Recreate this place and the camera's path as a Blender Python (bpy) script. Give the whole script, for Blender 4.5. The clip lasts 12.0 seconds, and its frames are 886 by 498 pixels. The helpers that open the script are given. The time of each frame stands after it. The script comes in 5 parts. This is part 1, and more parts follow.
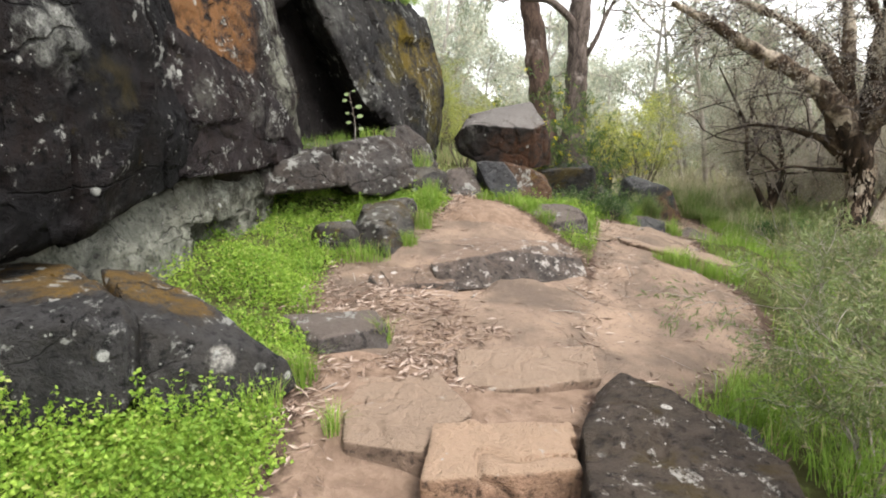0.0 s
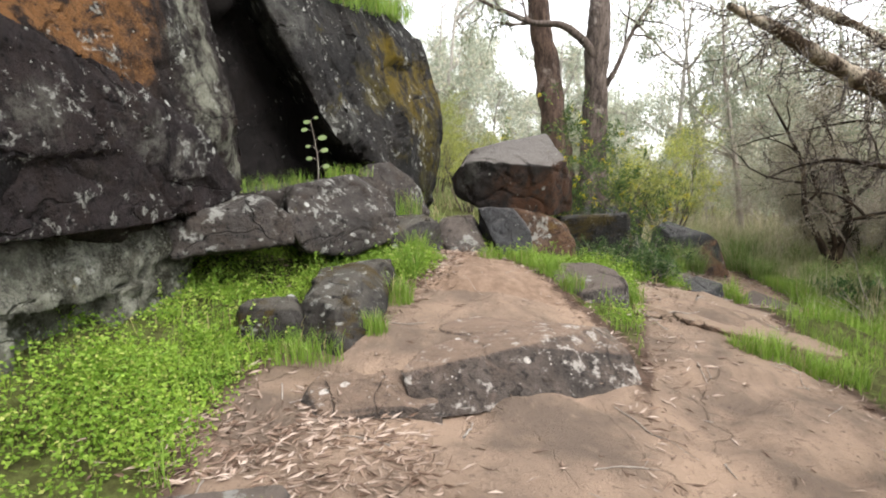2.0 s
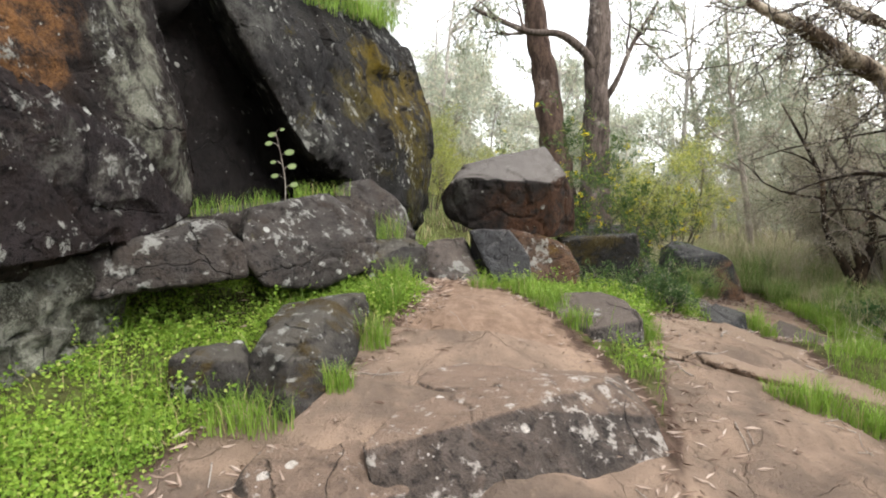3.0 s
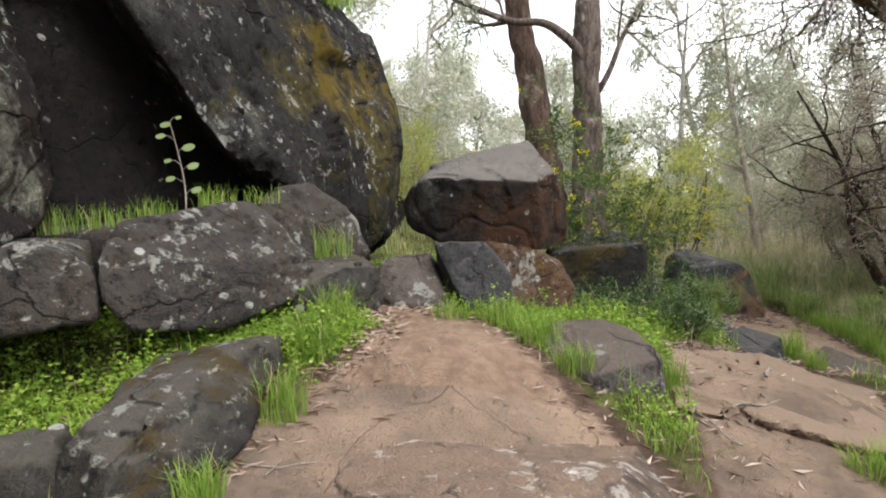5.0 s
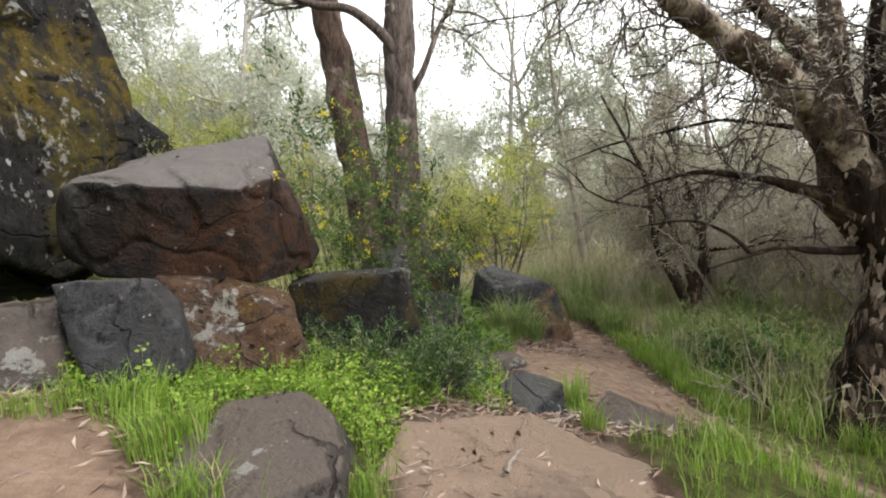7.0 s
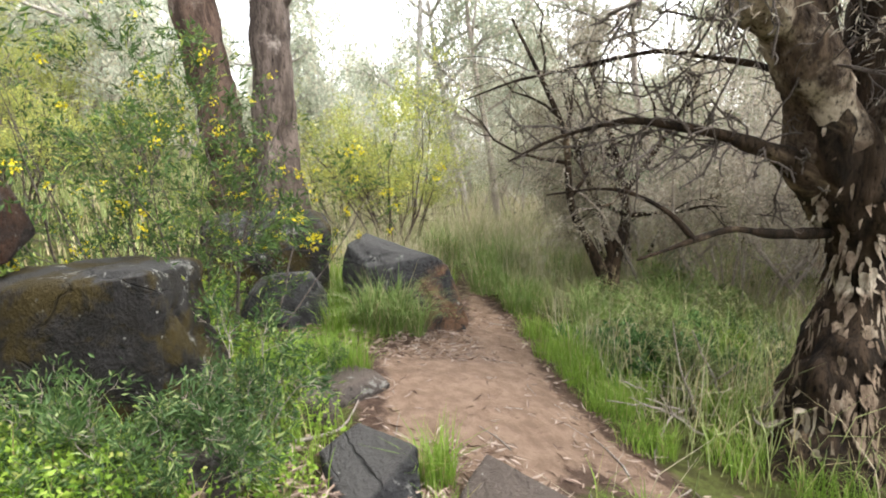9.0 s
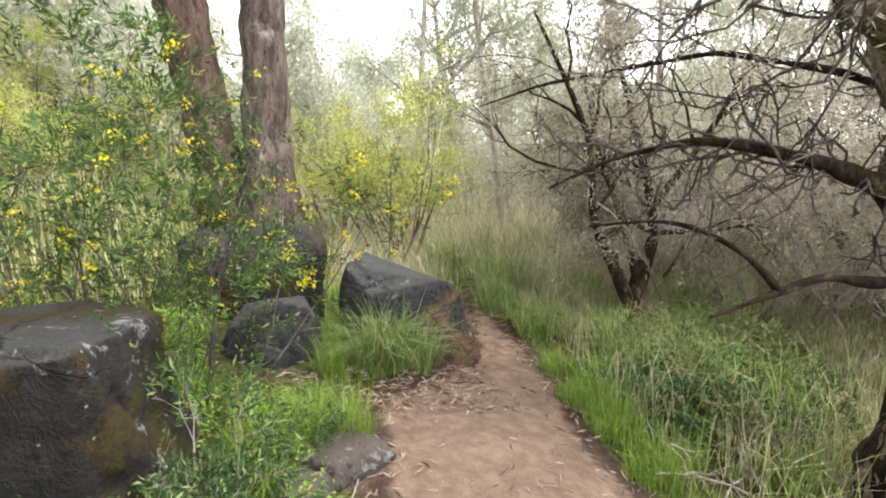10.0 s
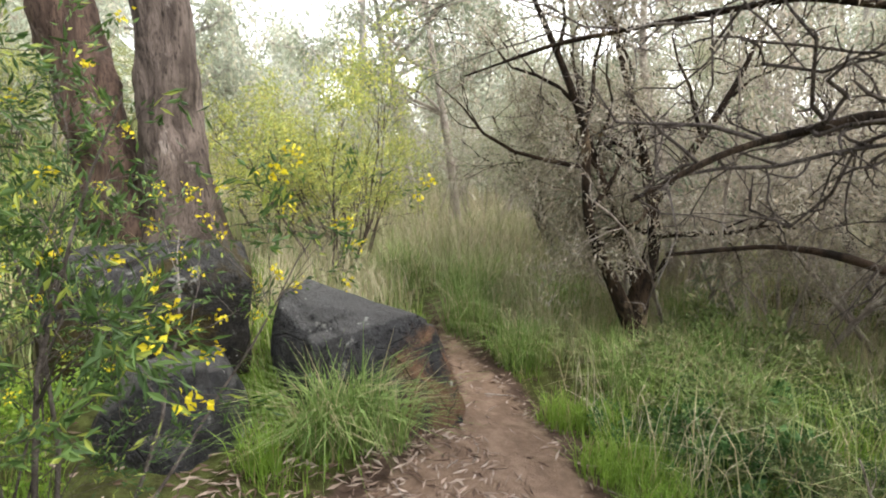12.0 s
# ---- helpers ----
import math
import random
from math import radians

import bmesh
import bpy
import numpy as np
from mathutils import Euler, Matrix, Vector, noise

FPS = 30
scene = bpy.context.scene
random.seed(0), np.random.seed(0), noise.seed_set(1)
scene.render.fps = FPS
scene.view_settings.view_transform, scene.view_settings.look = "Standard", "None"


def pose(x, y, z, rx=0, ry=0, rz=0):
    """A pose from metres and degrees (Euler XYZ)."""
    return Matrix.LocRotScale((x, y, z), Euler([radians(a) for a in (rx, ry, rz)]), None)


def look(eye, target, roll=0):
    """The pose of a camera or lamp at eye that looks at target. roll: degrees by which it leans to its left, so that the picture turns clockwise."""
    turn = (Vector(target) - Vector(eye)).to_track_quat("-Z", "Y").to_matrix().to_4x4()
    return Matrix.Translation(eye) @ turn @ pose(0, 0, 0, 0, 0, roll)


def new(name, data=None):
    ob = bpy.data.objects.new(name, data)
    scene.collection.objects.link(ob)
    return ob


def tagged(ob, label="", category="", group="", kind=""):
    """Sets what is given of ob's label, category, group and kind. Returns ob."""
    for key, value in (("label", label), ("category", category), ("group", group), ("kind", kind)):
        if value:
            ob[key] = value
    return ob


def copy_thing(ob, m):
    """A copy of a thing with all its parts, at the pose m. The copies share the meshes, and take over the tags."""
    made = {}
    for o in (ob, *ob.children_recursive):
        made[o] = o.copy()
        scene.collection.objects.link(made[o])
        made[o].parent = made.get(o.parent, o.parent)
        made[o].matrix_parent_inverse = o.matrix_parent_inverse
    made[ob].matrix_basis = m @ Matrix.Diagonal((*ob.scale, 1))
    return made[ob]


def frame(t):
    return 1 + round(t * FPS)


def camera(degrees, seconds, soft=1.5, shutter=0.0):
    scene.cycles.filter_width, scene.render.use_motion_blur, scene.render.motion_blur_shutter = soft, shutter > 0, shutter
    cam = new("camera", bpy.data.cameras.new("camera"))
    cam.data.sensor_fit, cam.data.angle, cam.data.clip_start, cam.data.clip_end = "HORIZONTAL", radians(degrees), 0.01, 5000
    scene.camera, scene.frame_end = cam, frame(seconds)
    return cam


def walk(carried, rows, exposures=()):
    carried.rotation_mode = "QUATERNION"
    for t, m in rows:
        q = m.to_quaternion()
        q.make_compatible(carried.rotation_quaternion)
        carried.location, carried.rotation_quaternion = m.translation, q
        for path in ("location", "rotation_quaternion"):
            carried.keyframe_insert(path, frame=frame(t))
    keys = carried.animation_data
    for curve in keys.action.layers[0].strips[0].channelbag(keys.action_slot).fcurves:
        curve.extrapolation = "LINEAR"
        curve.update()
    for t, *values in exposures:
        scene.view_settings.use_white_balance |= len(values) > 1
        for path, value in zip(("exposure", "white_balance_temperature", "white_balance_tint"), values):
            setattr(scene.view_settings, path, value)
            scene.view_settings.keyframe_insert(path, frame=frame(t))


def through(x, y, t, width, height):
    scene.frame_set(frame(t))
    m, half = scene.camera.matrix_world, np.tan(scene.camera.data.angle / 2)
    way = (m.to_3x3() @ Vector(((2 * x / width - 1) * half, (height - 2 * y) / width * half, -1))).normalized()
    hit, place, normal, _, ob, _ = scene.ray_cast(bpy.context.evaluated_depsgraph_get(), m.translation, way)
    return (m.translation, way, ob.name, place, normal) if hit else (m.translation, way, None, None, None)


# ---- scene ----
cam = camera(78.8, 12.0, soft=2.0)
# seconds, eye, target, roll
PATH = [
    (0, (0.184, -0.204, 1.211), (0.123, 1.761, 0.844), -0.8),
    (0.5, (0.193, 0.272, 1.204), (0.134, 2.242, 0.866), 0.1),
    (1, (0.209, 0.781, 1.204), (0.141, 2.758, 0.91), -0.1),
    (1.5, (0.251, 1.281, 1.248), (0.161, 3.263, 0.99), -0.7),
    (2, (0.345, 1.793, 1.234), (0.248, 3.779, 1.013), -1.0),
    (2.5, (0.423, 2.212, 1.234), (0.329, 4.202, 1.057), -1.2),
    (3, (0.452, 2.572, 1.277), (0.356, 4.563, 1.114), -1.4),
    (3.2, (0.48, 2.706, 1.277), (0.383, 4.697, 1.111), -1.5),
    (4.8, (0.652, 3.609, 1.248), (0.572, 5.603, 1.12), -2.8),
    (5, (0.699, 3.828, 1.23), (0.629, 5.823, 1.107), -2.8),
    (5.5, (0.891, 4.299, 1.28), (0.893, 6.296, 1.172), -3.1),
    (6, (1.191, 4.643, 1.232), (1.332, 6.635, 1.133), -3.1),
    (6.5, (1.53, 4.887, 1.221), (1.821, 6.863, 1.121), -2.9),
    (7, (1.998, 5.135, 1.257), (2.401, 7.09, 1.136), -3.0),
    (7.5, (2.363, 5.36, 1.269), (2.856, 7.291, 1.107), -2.7),
    (7.7, (2.505, 5.521, 1.29), (3.037, 7.439, 1.098), -2.3),
    (9.3, (3.027, 6.816, 1.372), (3.69, 8.672, 1.032), -1.4),
    (9.5, (3.035, 6.988, 1.429), (3.704, 8.842, 1.09), -1.0),
    (10, (3.1, 7.285, 1.503), (3.763, 9.138, 1.145), -0.7),
    (10.5, (3.243, 7.651, 1.484), (3.897, 9.502, 1.105), -1.3),
    (11, (3.31, 7.934, 1.48), (3.999, 9.768, 1.075), -1.7),
    (11.5, (3.313, 8.266, 1.515), (4.082, 10.068, 1.115), -1.5),
    (12, (3.35, 8.576, 1.496), (4.217, 10.334, 1.1), -1.2),
]
walk(cam, [(t, look(eye, target, roll)) for t, eye, target, roll in PATH], exposures=[(0, 1.76), (2.5, 1.65), (5.0, 1.5), (6.2, 1.48), (7.0, 1.48), (7.7, 1.56), (9.3, 2.25), (11.5, 2.25), (12.0, 2.1)])

# ---- light: a bright overcast sky, with a wide soft sun behind the cloud ----
world = bpy.data.worlds.new("world")
scene.world = world
world.use_nodes = True
wn, wl = world.node_tree.nodes, world.node_tree.links
sky = wn.new("ShaderNodeTexSky")
sky.sky_type = "NISHITA"
sky.sun_disc = False
sky.sun_elevation, sky.sun_rotation = radians(52), radians(60)
sky.air_density, sky.dust_density, sky.ozone_density = 1.0, 1.5, 1.0
grey = wn.new("ShaderNodeHueSaturation")
grey.inputs["Saturation"].default_value = 0.15
wl.new(sky.outputs[0], grey.inputs["Color"])
wl.new(grey.outputs[0], wn["Background"].inputs["Color"])
wn["Background"].inputs["Strength"].default_value = 0.15
sun_data = bpy.data.lights.new("sun", "SUN")
sun_data.energy, sun_data.angle, sun_data.color = 1.5, radians(25), (1.0, 0.96, 0.9)
sun = new("sun", sun_data)
sun.matrix_world = look((6, -4, 12), (0, 5, 0))


# ---- plain helpers ----
def vnoise(p, seed=0):
    """Smooth value noise in -1..1 at the points p (n x 3)."""
    p = np.asarray(p, float)
    i = np.floor(p).astype(np.int64)
    f = p - i
    f = f * f * (3 - 2 * f)
    total = np.zeros(len(p))
    for dx in (0, 1):
        for dy in (0, 1):
            for dz in (0, 1):
                h = (i[:, 0] + dx) * 374761393 + (i[:, 1] + dy) * 668265263 + (i[:, 2] + dz) * 2147483647 + seed * 1274126177
                h = (h ^ (h >> 13)) * 1274126177
                h = (h ^ (h >> 16)) & 0xFFFF
                w = (f[:, 0] if dx else 1 - f[:, 0]) * (f[:, 1] if dy else 1 - f[:, 1]) * (f[:, 2] if dz else 1 - f[:, 2])
                total += w * (h / 32767.5 - 1)
    return total


def fbm(p, scale, octaves=4, seed=0):
    p = np.asarray(p, float) * scale
    out, amp = np.zeros(len(p)), 1.0
    for o in range(octaves):
        out += amp * vnoise(p * 2 ** o + 17.3 * o, seed + o)
        amp *= 0.5
    return out


def raw_mesh(name, verts, faces, material, smooth=True):
    """A mesh from arrays: verts n x 3, faces m x 3 or m x 4."""
    me = bpy.data.meshes.new(name)
    verts, faces = np.asarray(verts, np.float32), np.asarray(faces, np.int32)
    me.vertices.add(len(verts))
    me.vertices.foreach_set("co", verts.ravel())
    m, k = faces.shape
    me.loops.add(m * k)
    me.loops.foreach_set("vertex_index", faces.ravel())
    me.polygons.add(m)
    me.polygons.foreach_set("loop_start", np.arange(0, m * k, k, dtype=np.int32))
    me.polygons.foreach_set("loop_total", np.full(m, k, np.int32))
    me.polygons.foreach_set("use_smooth", np.full(m, smooth))
    me.update(calc_edges=True)
    me.materials.append(material)
    return me


def piece(name, me, parent=None, label=""):
    ob = new(name, me)
    if parent is not None:
        ob.parent = parent
    return tagged(ob, label) if label else ob


class Heap:
    """Collects verts and faces of one mesh."""

    def __init__(self):
        self.v, self.f, self.n = [], [], 0

    def add(self, v, f):
        self.v.append(np.asarray(v, float))
        self.f.append(np.asarray(f, int) + self.n)
        self.n += len(v)

    def mesh(self, name, material, smooth=True):
        return raw_mesh(name, np.concatenate(self.v), np.concatenate(self.f), material, smooth)


# ---- materials ----
def nodes_of(name):
    m = bpy.data.materials.new(name)
    m.use_nodes = True
    nt = m.node_tree
    return m, nt.nodes, nt.links, nt.nodes["Principled BSDF"]


def noise_node(n, l, coord, scale, detail=6.0, rough=0.6, distortion=0.0):
    t = n.new("ShaderNodeTexNoise")
    t.inputs["Scale"].default_value, t.inputs["Detail"].default_value = scale, detail
    t.inputs["Roughness"].default_value, t.inputs["Distortion"].default_value = rough, distortion
    l.new(coord, t.inputs["Vector"])
    return t.outputs["Fac"]


def ramp(n, l, fac, lo, hi):
    r = n.new("ShaderNodeMapRange")
    r.interpolation_type = "SMOOTHSTEP"
    r.inputs["From Min"].default_value, r.inputs["From Max"].default_value = lo, hi
    l.new(fac, r.inputs["Value"])
    return r.outputs["Result"]


def mixed(n, l, fac, a, b):
    m = n.new("ShaderNodeMix")
    m.data_type = "RGBA"
    for socket, value in ((m.inputs["Factor"], fac), (m.inputs[6], a), (m.inputs[7], b)):
        if isinstance(value, (int, float)):
            socket.default_value = value
        elif isinstance(value, tuple):
            socket.default_value = (*value, 1)
        else:
            l.new(value, socket)
    return m.outputs[2]


def maths(n, l, op, a, b):
    m = n.new("ShaderNodeMath")
    m.operation = op
    for socket, value in ((m.inputs[0], a), (m.inputs[1], b)):
        if isinstance(value, (int, float)):
            socket.default_value = value
        else:
            l.new(value, socket)
    return m.outputs[0]


def bumped(n, l, bsdf, height, strength=0.5, distance=0.02):
    b = n.new("ShaderNodeBump")
    b.inputs["Strength"].default_value, b.inputs["Distance"].default_value = strength, distance
    l.new(height, b.inputs["Height"])
    l.new(b.outputs[0], bsdf.inputs["Normal"])


def crack_lines(n, l, pos, scale, width, seed=0.0):
    """1 along broken, wandering joints; 0 elsewhere."""
    mp = n.new("ShaderNodeMapping")
    mp.inputs["Location"].default_value = (seed, seed * 0.7, -seed)
    mp.inputs["Scale"].default_value = (1, 0.6, 1.5)
    mp.inputs["Rotation"].default_value = (0.35, 0.3, 0.5)
    l.new(pos, mp.inputs["Vector"])
    t = n.new("ShaderNodeTexNoise")
    t.inputs["Scale"].default_value, t.inputs["Detail"].default_value = 2.2, 6
    l.new(pos, t.inputs["Vector"])
    warp = n.new("ShaderNodeVectorMath")
    warp.operation = "MULTIPLY_ADD"
    l.new(t.outputs["Color"], warp.inputs[0])
    warp.inputs[1].default_value = (0.45, 0.45, 0.45)
    l.new(mp.outputs[0], warp.inputs[2])
    v = n.new("ShaderNodeTexVoronoi")
    v.feature = "DISTANCE_TO_EDGE"
    v.inputs["Scale"].default_value = scale
    l.new(warp.outputs[0], v.inputs["Vector"])
    line = ramp(n, l, v.outputs["Distance"], width, width * 0.25)
    gate = ramp(n, l, noise_node(n, l, mp.outputs[0], 1.6, 3, 0.6), 0.44, 0.56)
    return maths(n, l, "MULTIPLY", line, gate)


def rock_material(name, base, second, lichen=0.3, moss=0.0, patches=(), lichen_colour=(0.4, 0.4, 0.37), moss_colour=(0.1, 0.085, 0.02),
                  rough=0.8, top=None, spec=0.25, top_at=0.75, cracks=1.1):
    """Weathered rock in world space. patches: (x, y, z, radius, colour) of stains; top: another colour on the upper
    sides.
    """
    m, n, l, bsdf = nodes_of(name)
    geo = n.new("ShaderNodeNewGeometry")
    pos = geo.outputs["Position"]
    big = noise_node(n, l, pos, 1.3, 5, 0.6, 0.4)
    mid = noise_node(n, l, pos, 6.0, 8, 0.68)
    fine = noise_node(n, l, pos, 55.0, 4, 0.7)
    col = mixed(n, l, ramp(n, l, big, 0.38, 0.62), base, second)
    col = mixed(n, l, ramp(n, l, mid, 0.35, 0.75), col, tuple(min(1, c * 2.3 + 0.004) for c in base))
    col = mixed(n, l, ramp(n, l, noise_node(n, l, pos, 17.0, 6, 0.75), 0.36, 0.5), tuple(c * 0.45 for c in base), col)
    for x, y, z, radius, colour in patches:
        d = n.new("ShaderNodeVectorMath")
        d.operation = "DISTANCE"
        l.new(pos, d.inputs[0])
        d.inputs[1].default_value = (x, y, z)
        wob = maths(n, l, "ADD", d.outputs["Value"], maths(n, l, "MULTIPLY", noise_node(n, l, pos, 2.6 / max(radius, 0.3), 7, 0.65, 0.6), radius * 1.5))
        fac = ramp(n, l, wob, radius * 2.0, radius * 1.5)
        col = mixed(n, l, maths(n, l, "MULTIPLY", fac, maths(n, l, "MULTIPLY", ramp(n, l, fine, 0.2, 0.6), ramp(n, l, noise_node(n, l, pos, 4.2, 9, 0.72, 0.5), 0.4, 0.6))), col, colour)
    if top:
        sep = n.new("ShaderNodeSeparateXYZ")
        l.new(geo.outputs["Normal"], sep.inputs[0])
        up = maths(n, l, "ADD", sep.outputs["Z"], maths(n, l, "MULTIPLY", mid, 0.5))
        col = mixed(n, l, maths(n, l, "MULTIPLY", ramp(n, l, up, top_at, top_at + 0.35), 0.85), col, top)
    if moss:
        mf = noise_node(n, l, pos, 1.9, 8, 0.7, 0.5)
        col = mixed(n, l, maths(n, l, "MULTIPLY", ramp(n, l, mf, 0.66 - 0.22 * moss, 0.74 - 0.2 * moss), 0.9), col, moss_colour)
    if lichen:
        a = noise_node(n, l, pos, 9.0, 9, 0.72, 0.3)
        b = noise_node(n, l, pos, 2.0, 4, 0.6)
        f = ramp(n, l, maths(n, l, "ADD", a, maths(n, l, "MULTIPLY", b, 0.55)), 0.94 - 0.1 * lichen, 1.02 - 0.1 * lichen)
        col = mixed(n, l, maths(n, l, "MULTIPLY", f, 0.6), col, lichen_colour)
        vor = n.new("ShaderNodeTexVoronoi")
        vor.inputs["Scale"].default_value = 13.0
        l.new(pos, vor.inputs["Vector"])
        sp = maths(n, l, "ADD", vor.outputs["Distance"], maths(n, l, "MULTIPLY", fine, 0.25))
        big_spot = n.new("ShaderNodeTexVoronoi")
        big_spot.inputs["Scale"].default_value = 6.0
        l.new(pos, big_spot.inputs["Vector"])
        sp2 = maths(n, l, "ADD", big_spot.outputs["Distance"], maths(n, l, "MULTIPLY", a, 0.3))
        gate2 = ramp(n, l, noise_node(n, l, pos, 2.3, 3, 0.6), 0.63 - 0.1 * lichen, 0.69 - 0.1 * lichen)
        col = mixed(n, l, maths(n, l, "MULTIPLY", maths(n, l, "MULTIPLY", ramp(n, l, sp2, 0.36, 0.31), gate2), ramp(n, l, fine, 0.25, 0.5)), col, lichen_colour)
        gate = ramp(n, l, noise_node(n, l, pos, 3.1, 3, 0.6), 0.56 - 0.1 * lichen, 0.62 - 0.1 * lichen)
        col = mixed(n, l, maths(n, l, "MULTIPLY", ramp(n, l, sp, 0.24, 0.19), maths(n, l, "MULTIPLY", gate, 0.75)), col, lichen_colour)
    joint = crack_lines(n, l, pos, cracks, 0.01, len(name))
    col = mixed(n, l, maths(n, l, "MULTIPLY", joint, 0.6), col, tuple(c * 0.25 for c in base))
    l.new(col, bsdf.inputs["Base Color"])
    bsdf.inputs["Specular IOR Level"].default_value = spec
    l.new(maths(n, l, "ADD", maths(n, l, "MULTIPLY", mid, 0.3), rough - 0.15), bsdf.inputs["Roughness"])
    h = maths(n, l, "ADD", maths(n, l, "MULTIPLY", mid, 1.0), maths(n, l, "MULTIPLY", fine, 0.35))
    h = maths(n, l, "SUBTRACT", h, maths(n, l, "MULTIPLY", joint, 0.6))
    bumped(n, l, bsdf, h, 1.0, 0.09)
    return m


def leaf_material(name, low, high, other=None, share=0.1, through=0.35, rough=0.55):
    """Thin leaves: colour varies from leaf to leaf; light passes through."""
    m, n, l, bsdf = nodes_of(name)
    geo = n.new("ShaderNodeNewGeometry")
    rnd = geo.outputs["Random Per Island"]
    col = mixed(n, l, rnd, low, high)
    big = noise_node(n, l, geo.outputs["Position"], 1.7, 3, 0.6)
    col = mixed(n, l, maths(n, l, "MULTIPLY", ramp(n, l, big, 0.42, 0.62), 0.6), col, tuple(a * 0.8 for a in low))
    if other:
        col = mixed(n, l, ramp(n, l, maths(n, l, "FRACT", maths(n, l, "MULTIPLY", rnd, 7.31), 0.0), 1 - share - 0.01, 1 - share), col, other)
    l.new(col, bsdf.inputs["Base Color"])
    bsdf.inputs["Roughness"].default_value = rough
    bsdf.inputs["Specular IOR Level"].default_value = 0.3
    tr = n.new("ShaderNodeBsdfTranslucent")
    l.new(col, tr.inputs["Color"])
    mix = n.new("ShaderNodeMixShader")
    mix.inputs[0].default_value = through
    l.new(bsdf.outputs[0], mix.inputs[1])
    l.new(tr.outputs[0], mix.inputs[2])
    l.new(mix.outputs[0], n["Material Output"].inputs["Surface"])
    return m


def bark_material(name, base, second, pale, stretch=0.25, pale_share=0.5, scale=7.0):
    m, n, l, bsdf = nodes_of(name)
    tex = n.new("ShaderNodeTexCoord")
    mp = n.new("ShaderNodeMapping")
    mp.inputs["Scale"].default_value = (1, 1, stretch)
    l.new(tex.outputs["Object"], mp.inputs["Vector"])
    a = noise_node(n, l, mp.outputs[0], scale, 9, 0.7, 0.6)
    b = noise_node(n, l, tex.outputs["Object"], 1.6, 6, 0.65, 0.4)
    c = noise_node(n, l, mp.outputs[0], scale * 5, 5, 0.7)
    col = mixed(n, l, ramp(n, l, a, 0.35, 0.68), base, second)
    col = mixed(n, l, ramp(n, l, b, 0.72 - 0.35 * pale_share, 0.82 - 0.3 * pale_share), col, pale)
    col = mixed(n, l, ramp(n, l, c, 0.5, 0.3), col, tuple(v * 0.35 for v in base))
    l.new(col, bsdf.inputs["Base Color"])
    bsdf.inputs["Roughness"].default_value = 0.9
    bsdf.inputs["Specular IOR Level"].default_value = 0.15
    bumped(n, l, bsdf, maths(n, l, "ADD", a, maths(n, l, "MULTIPLY", c, 0.5)), 0.9, 0.04)
    return m


DARK = (0.0065, 0.006, 0.0065)
GOLD_MOSS = (0.12, 0.085, 0.01)
PALE_LICHEN, ORANGE = (0.22, 0.22, 0.175), (0.19, 0.092, 0.036)
m_wall = rock_material("dark_wall_rock", DARK, (0.015, 0.0105, 0.0095), 0.5, 0.15, moss_colour=(0.035, 0.026, 0.008),
                       patches=((-2.38, 3.1, 1.9, 0.28, (0.22, 0.22, 0.2)), (-2.4, 2.7, 2.4, 0.25, (0.13, 0.08, 0.05)), (-2.38, 3.6, 1.6, 0.3, (0.035, 0.028, 0.012)), (-2.45, 3.4, 0.85, 0.22, (0.2, 0.2, 0.18))), cracks=0.6, spec=0.08)
m_front = rock_material("lichened_wall_slab", (0.013, 0.01, 0.0105), (0.024, 0.016, 0.014), 0.85, 0.1, moss_colour=(0.035, 0.026, 0.008), cracks=0.7, spec=0.12,
                        patches=((-2.1, 5.75, 1.7, 0.22, (0.1, 0.095, 0.085)), (-2.0, 6.2, 1.5, 0.2, (0.11, 0.1, 0.09)), (-2.2, 4.9, 1.7, 0.2, (0.08, 0.075, 0.065))))
m_brown = rock_material("brown_wall_rock", (0.014, 0.011, 0.0105), (0.027, 0.017, 0.013), 0.7, 0.0,
                        patches=((-2.42, 4.5, 2.6, 0.5, (0.12, 0.065, 0.03)), (-2.4, 5.0, 2.75, 0.7, ORANGE), (-2.35, 5.5, 2.6, 0.6, ORANGE), (-2.35, 5.3, 2.5, 0.5, ORANGE), (-2.08, 6.65, 2.05, 0.34, PALE_LICHEN), (-2.1, 6.55, 2.5, 0.36, PALE_LICHEN), (-1.95, 6.95, 1.6, 0.3, PALE_LICHEN), (-2.25, 6.6, 3.0, 0.36, PALE_LICHEN)), cracks=0.45, spec=0.12)
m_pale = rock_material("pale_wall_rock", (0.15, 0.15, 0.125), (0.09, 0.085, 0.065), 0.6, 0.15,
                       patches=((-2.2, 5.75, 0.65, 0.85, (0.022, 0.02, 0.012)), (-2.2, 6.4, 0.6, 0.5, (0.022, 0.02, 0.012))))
m_lean = rock_material("leaning_rock", (0.013, 0.012, 0.012), (0.026, 0.022, 0.019), 0.7, 0.35, moss_colour=(0.06, 0.048, 0.01),
                       patches=((-0.7, 10.0, 3.1, 0.55, GOLD_MOSS), (-0.55, 10.6, 2.7, 0.6, GOLD_MOSS), (-0.35, 11.2, 2.0, 0.55, (0.09, 0.07, 0.01)), (-0.35, 11.6, 3.0, 0.5, GOLD_MOSS), (-0.45, 10.9, 1.4, 0.4, (0.06, 0.05, 0.012)), (-1.1, 9.4, 2.6, 0.4, (0.08, 0.065, 0.02)), (-1.25, 8.5, 2.1, 0.3, (0.09, 0.088, 0.08)), (-1.7, 8.0, 3.1, 0.35, (0.08, 0.078, 0.07))), cracks=0.5, spec=0.12)
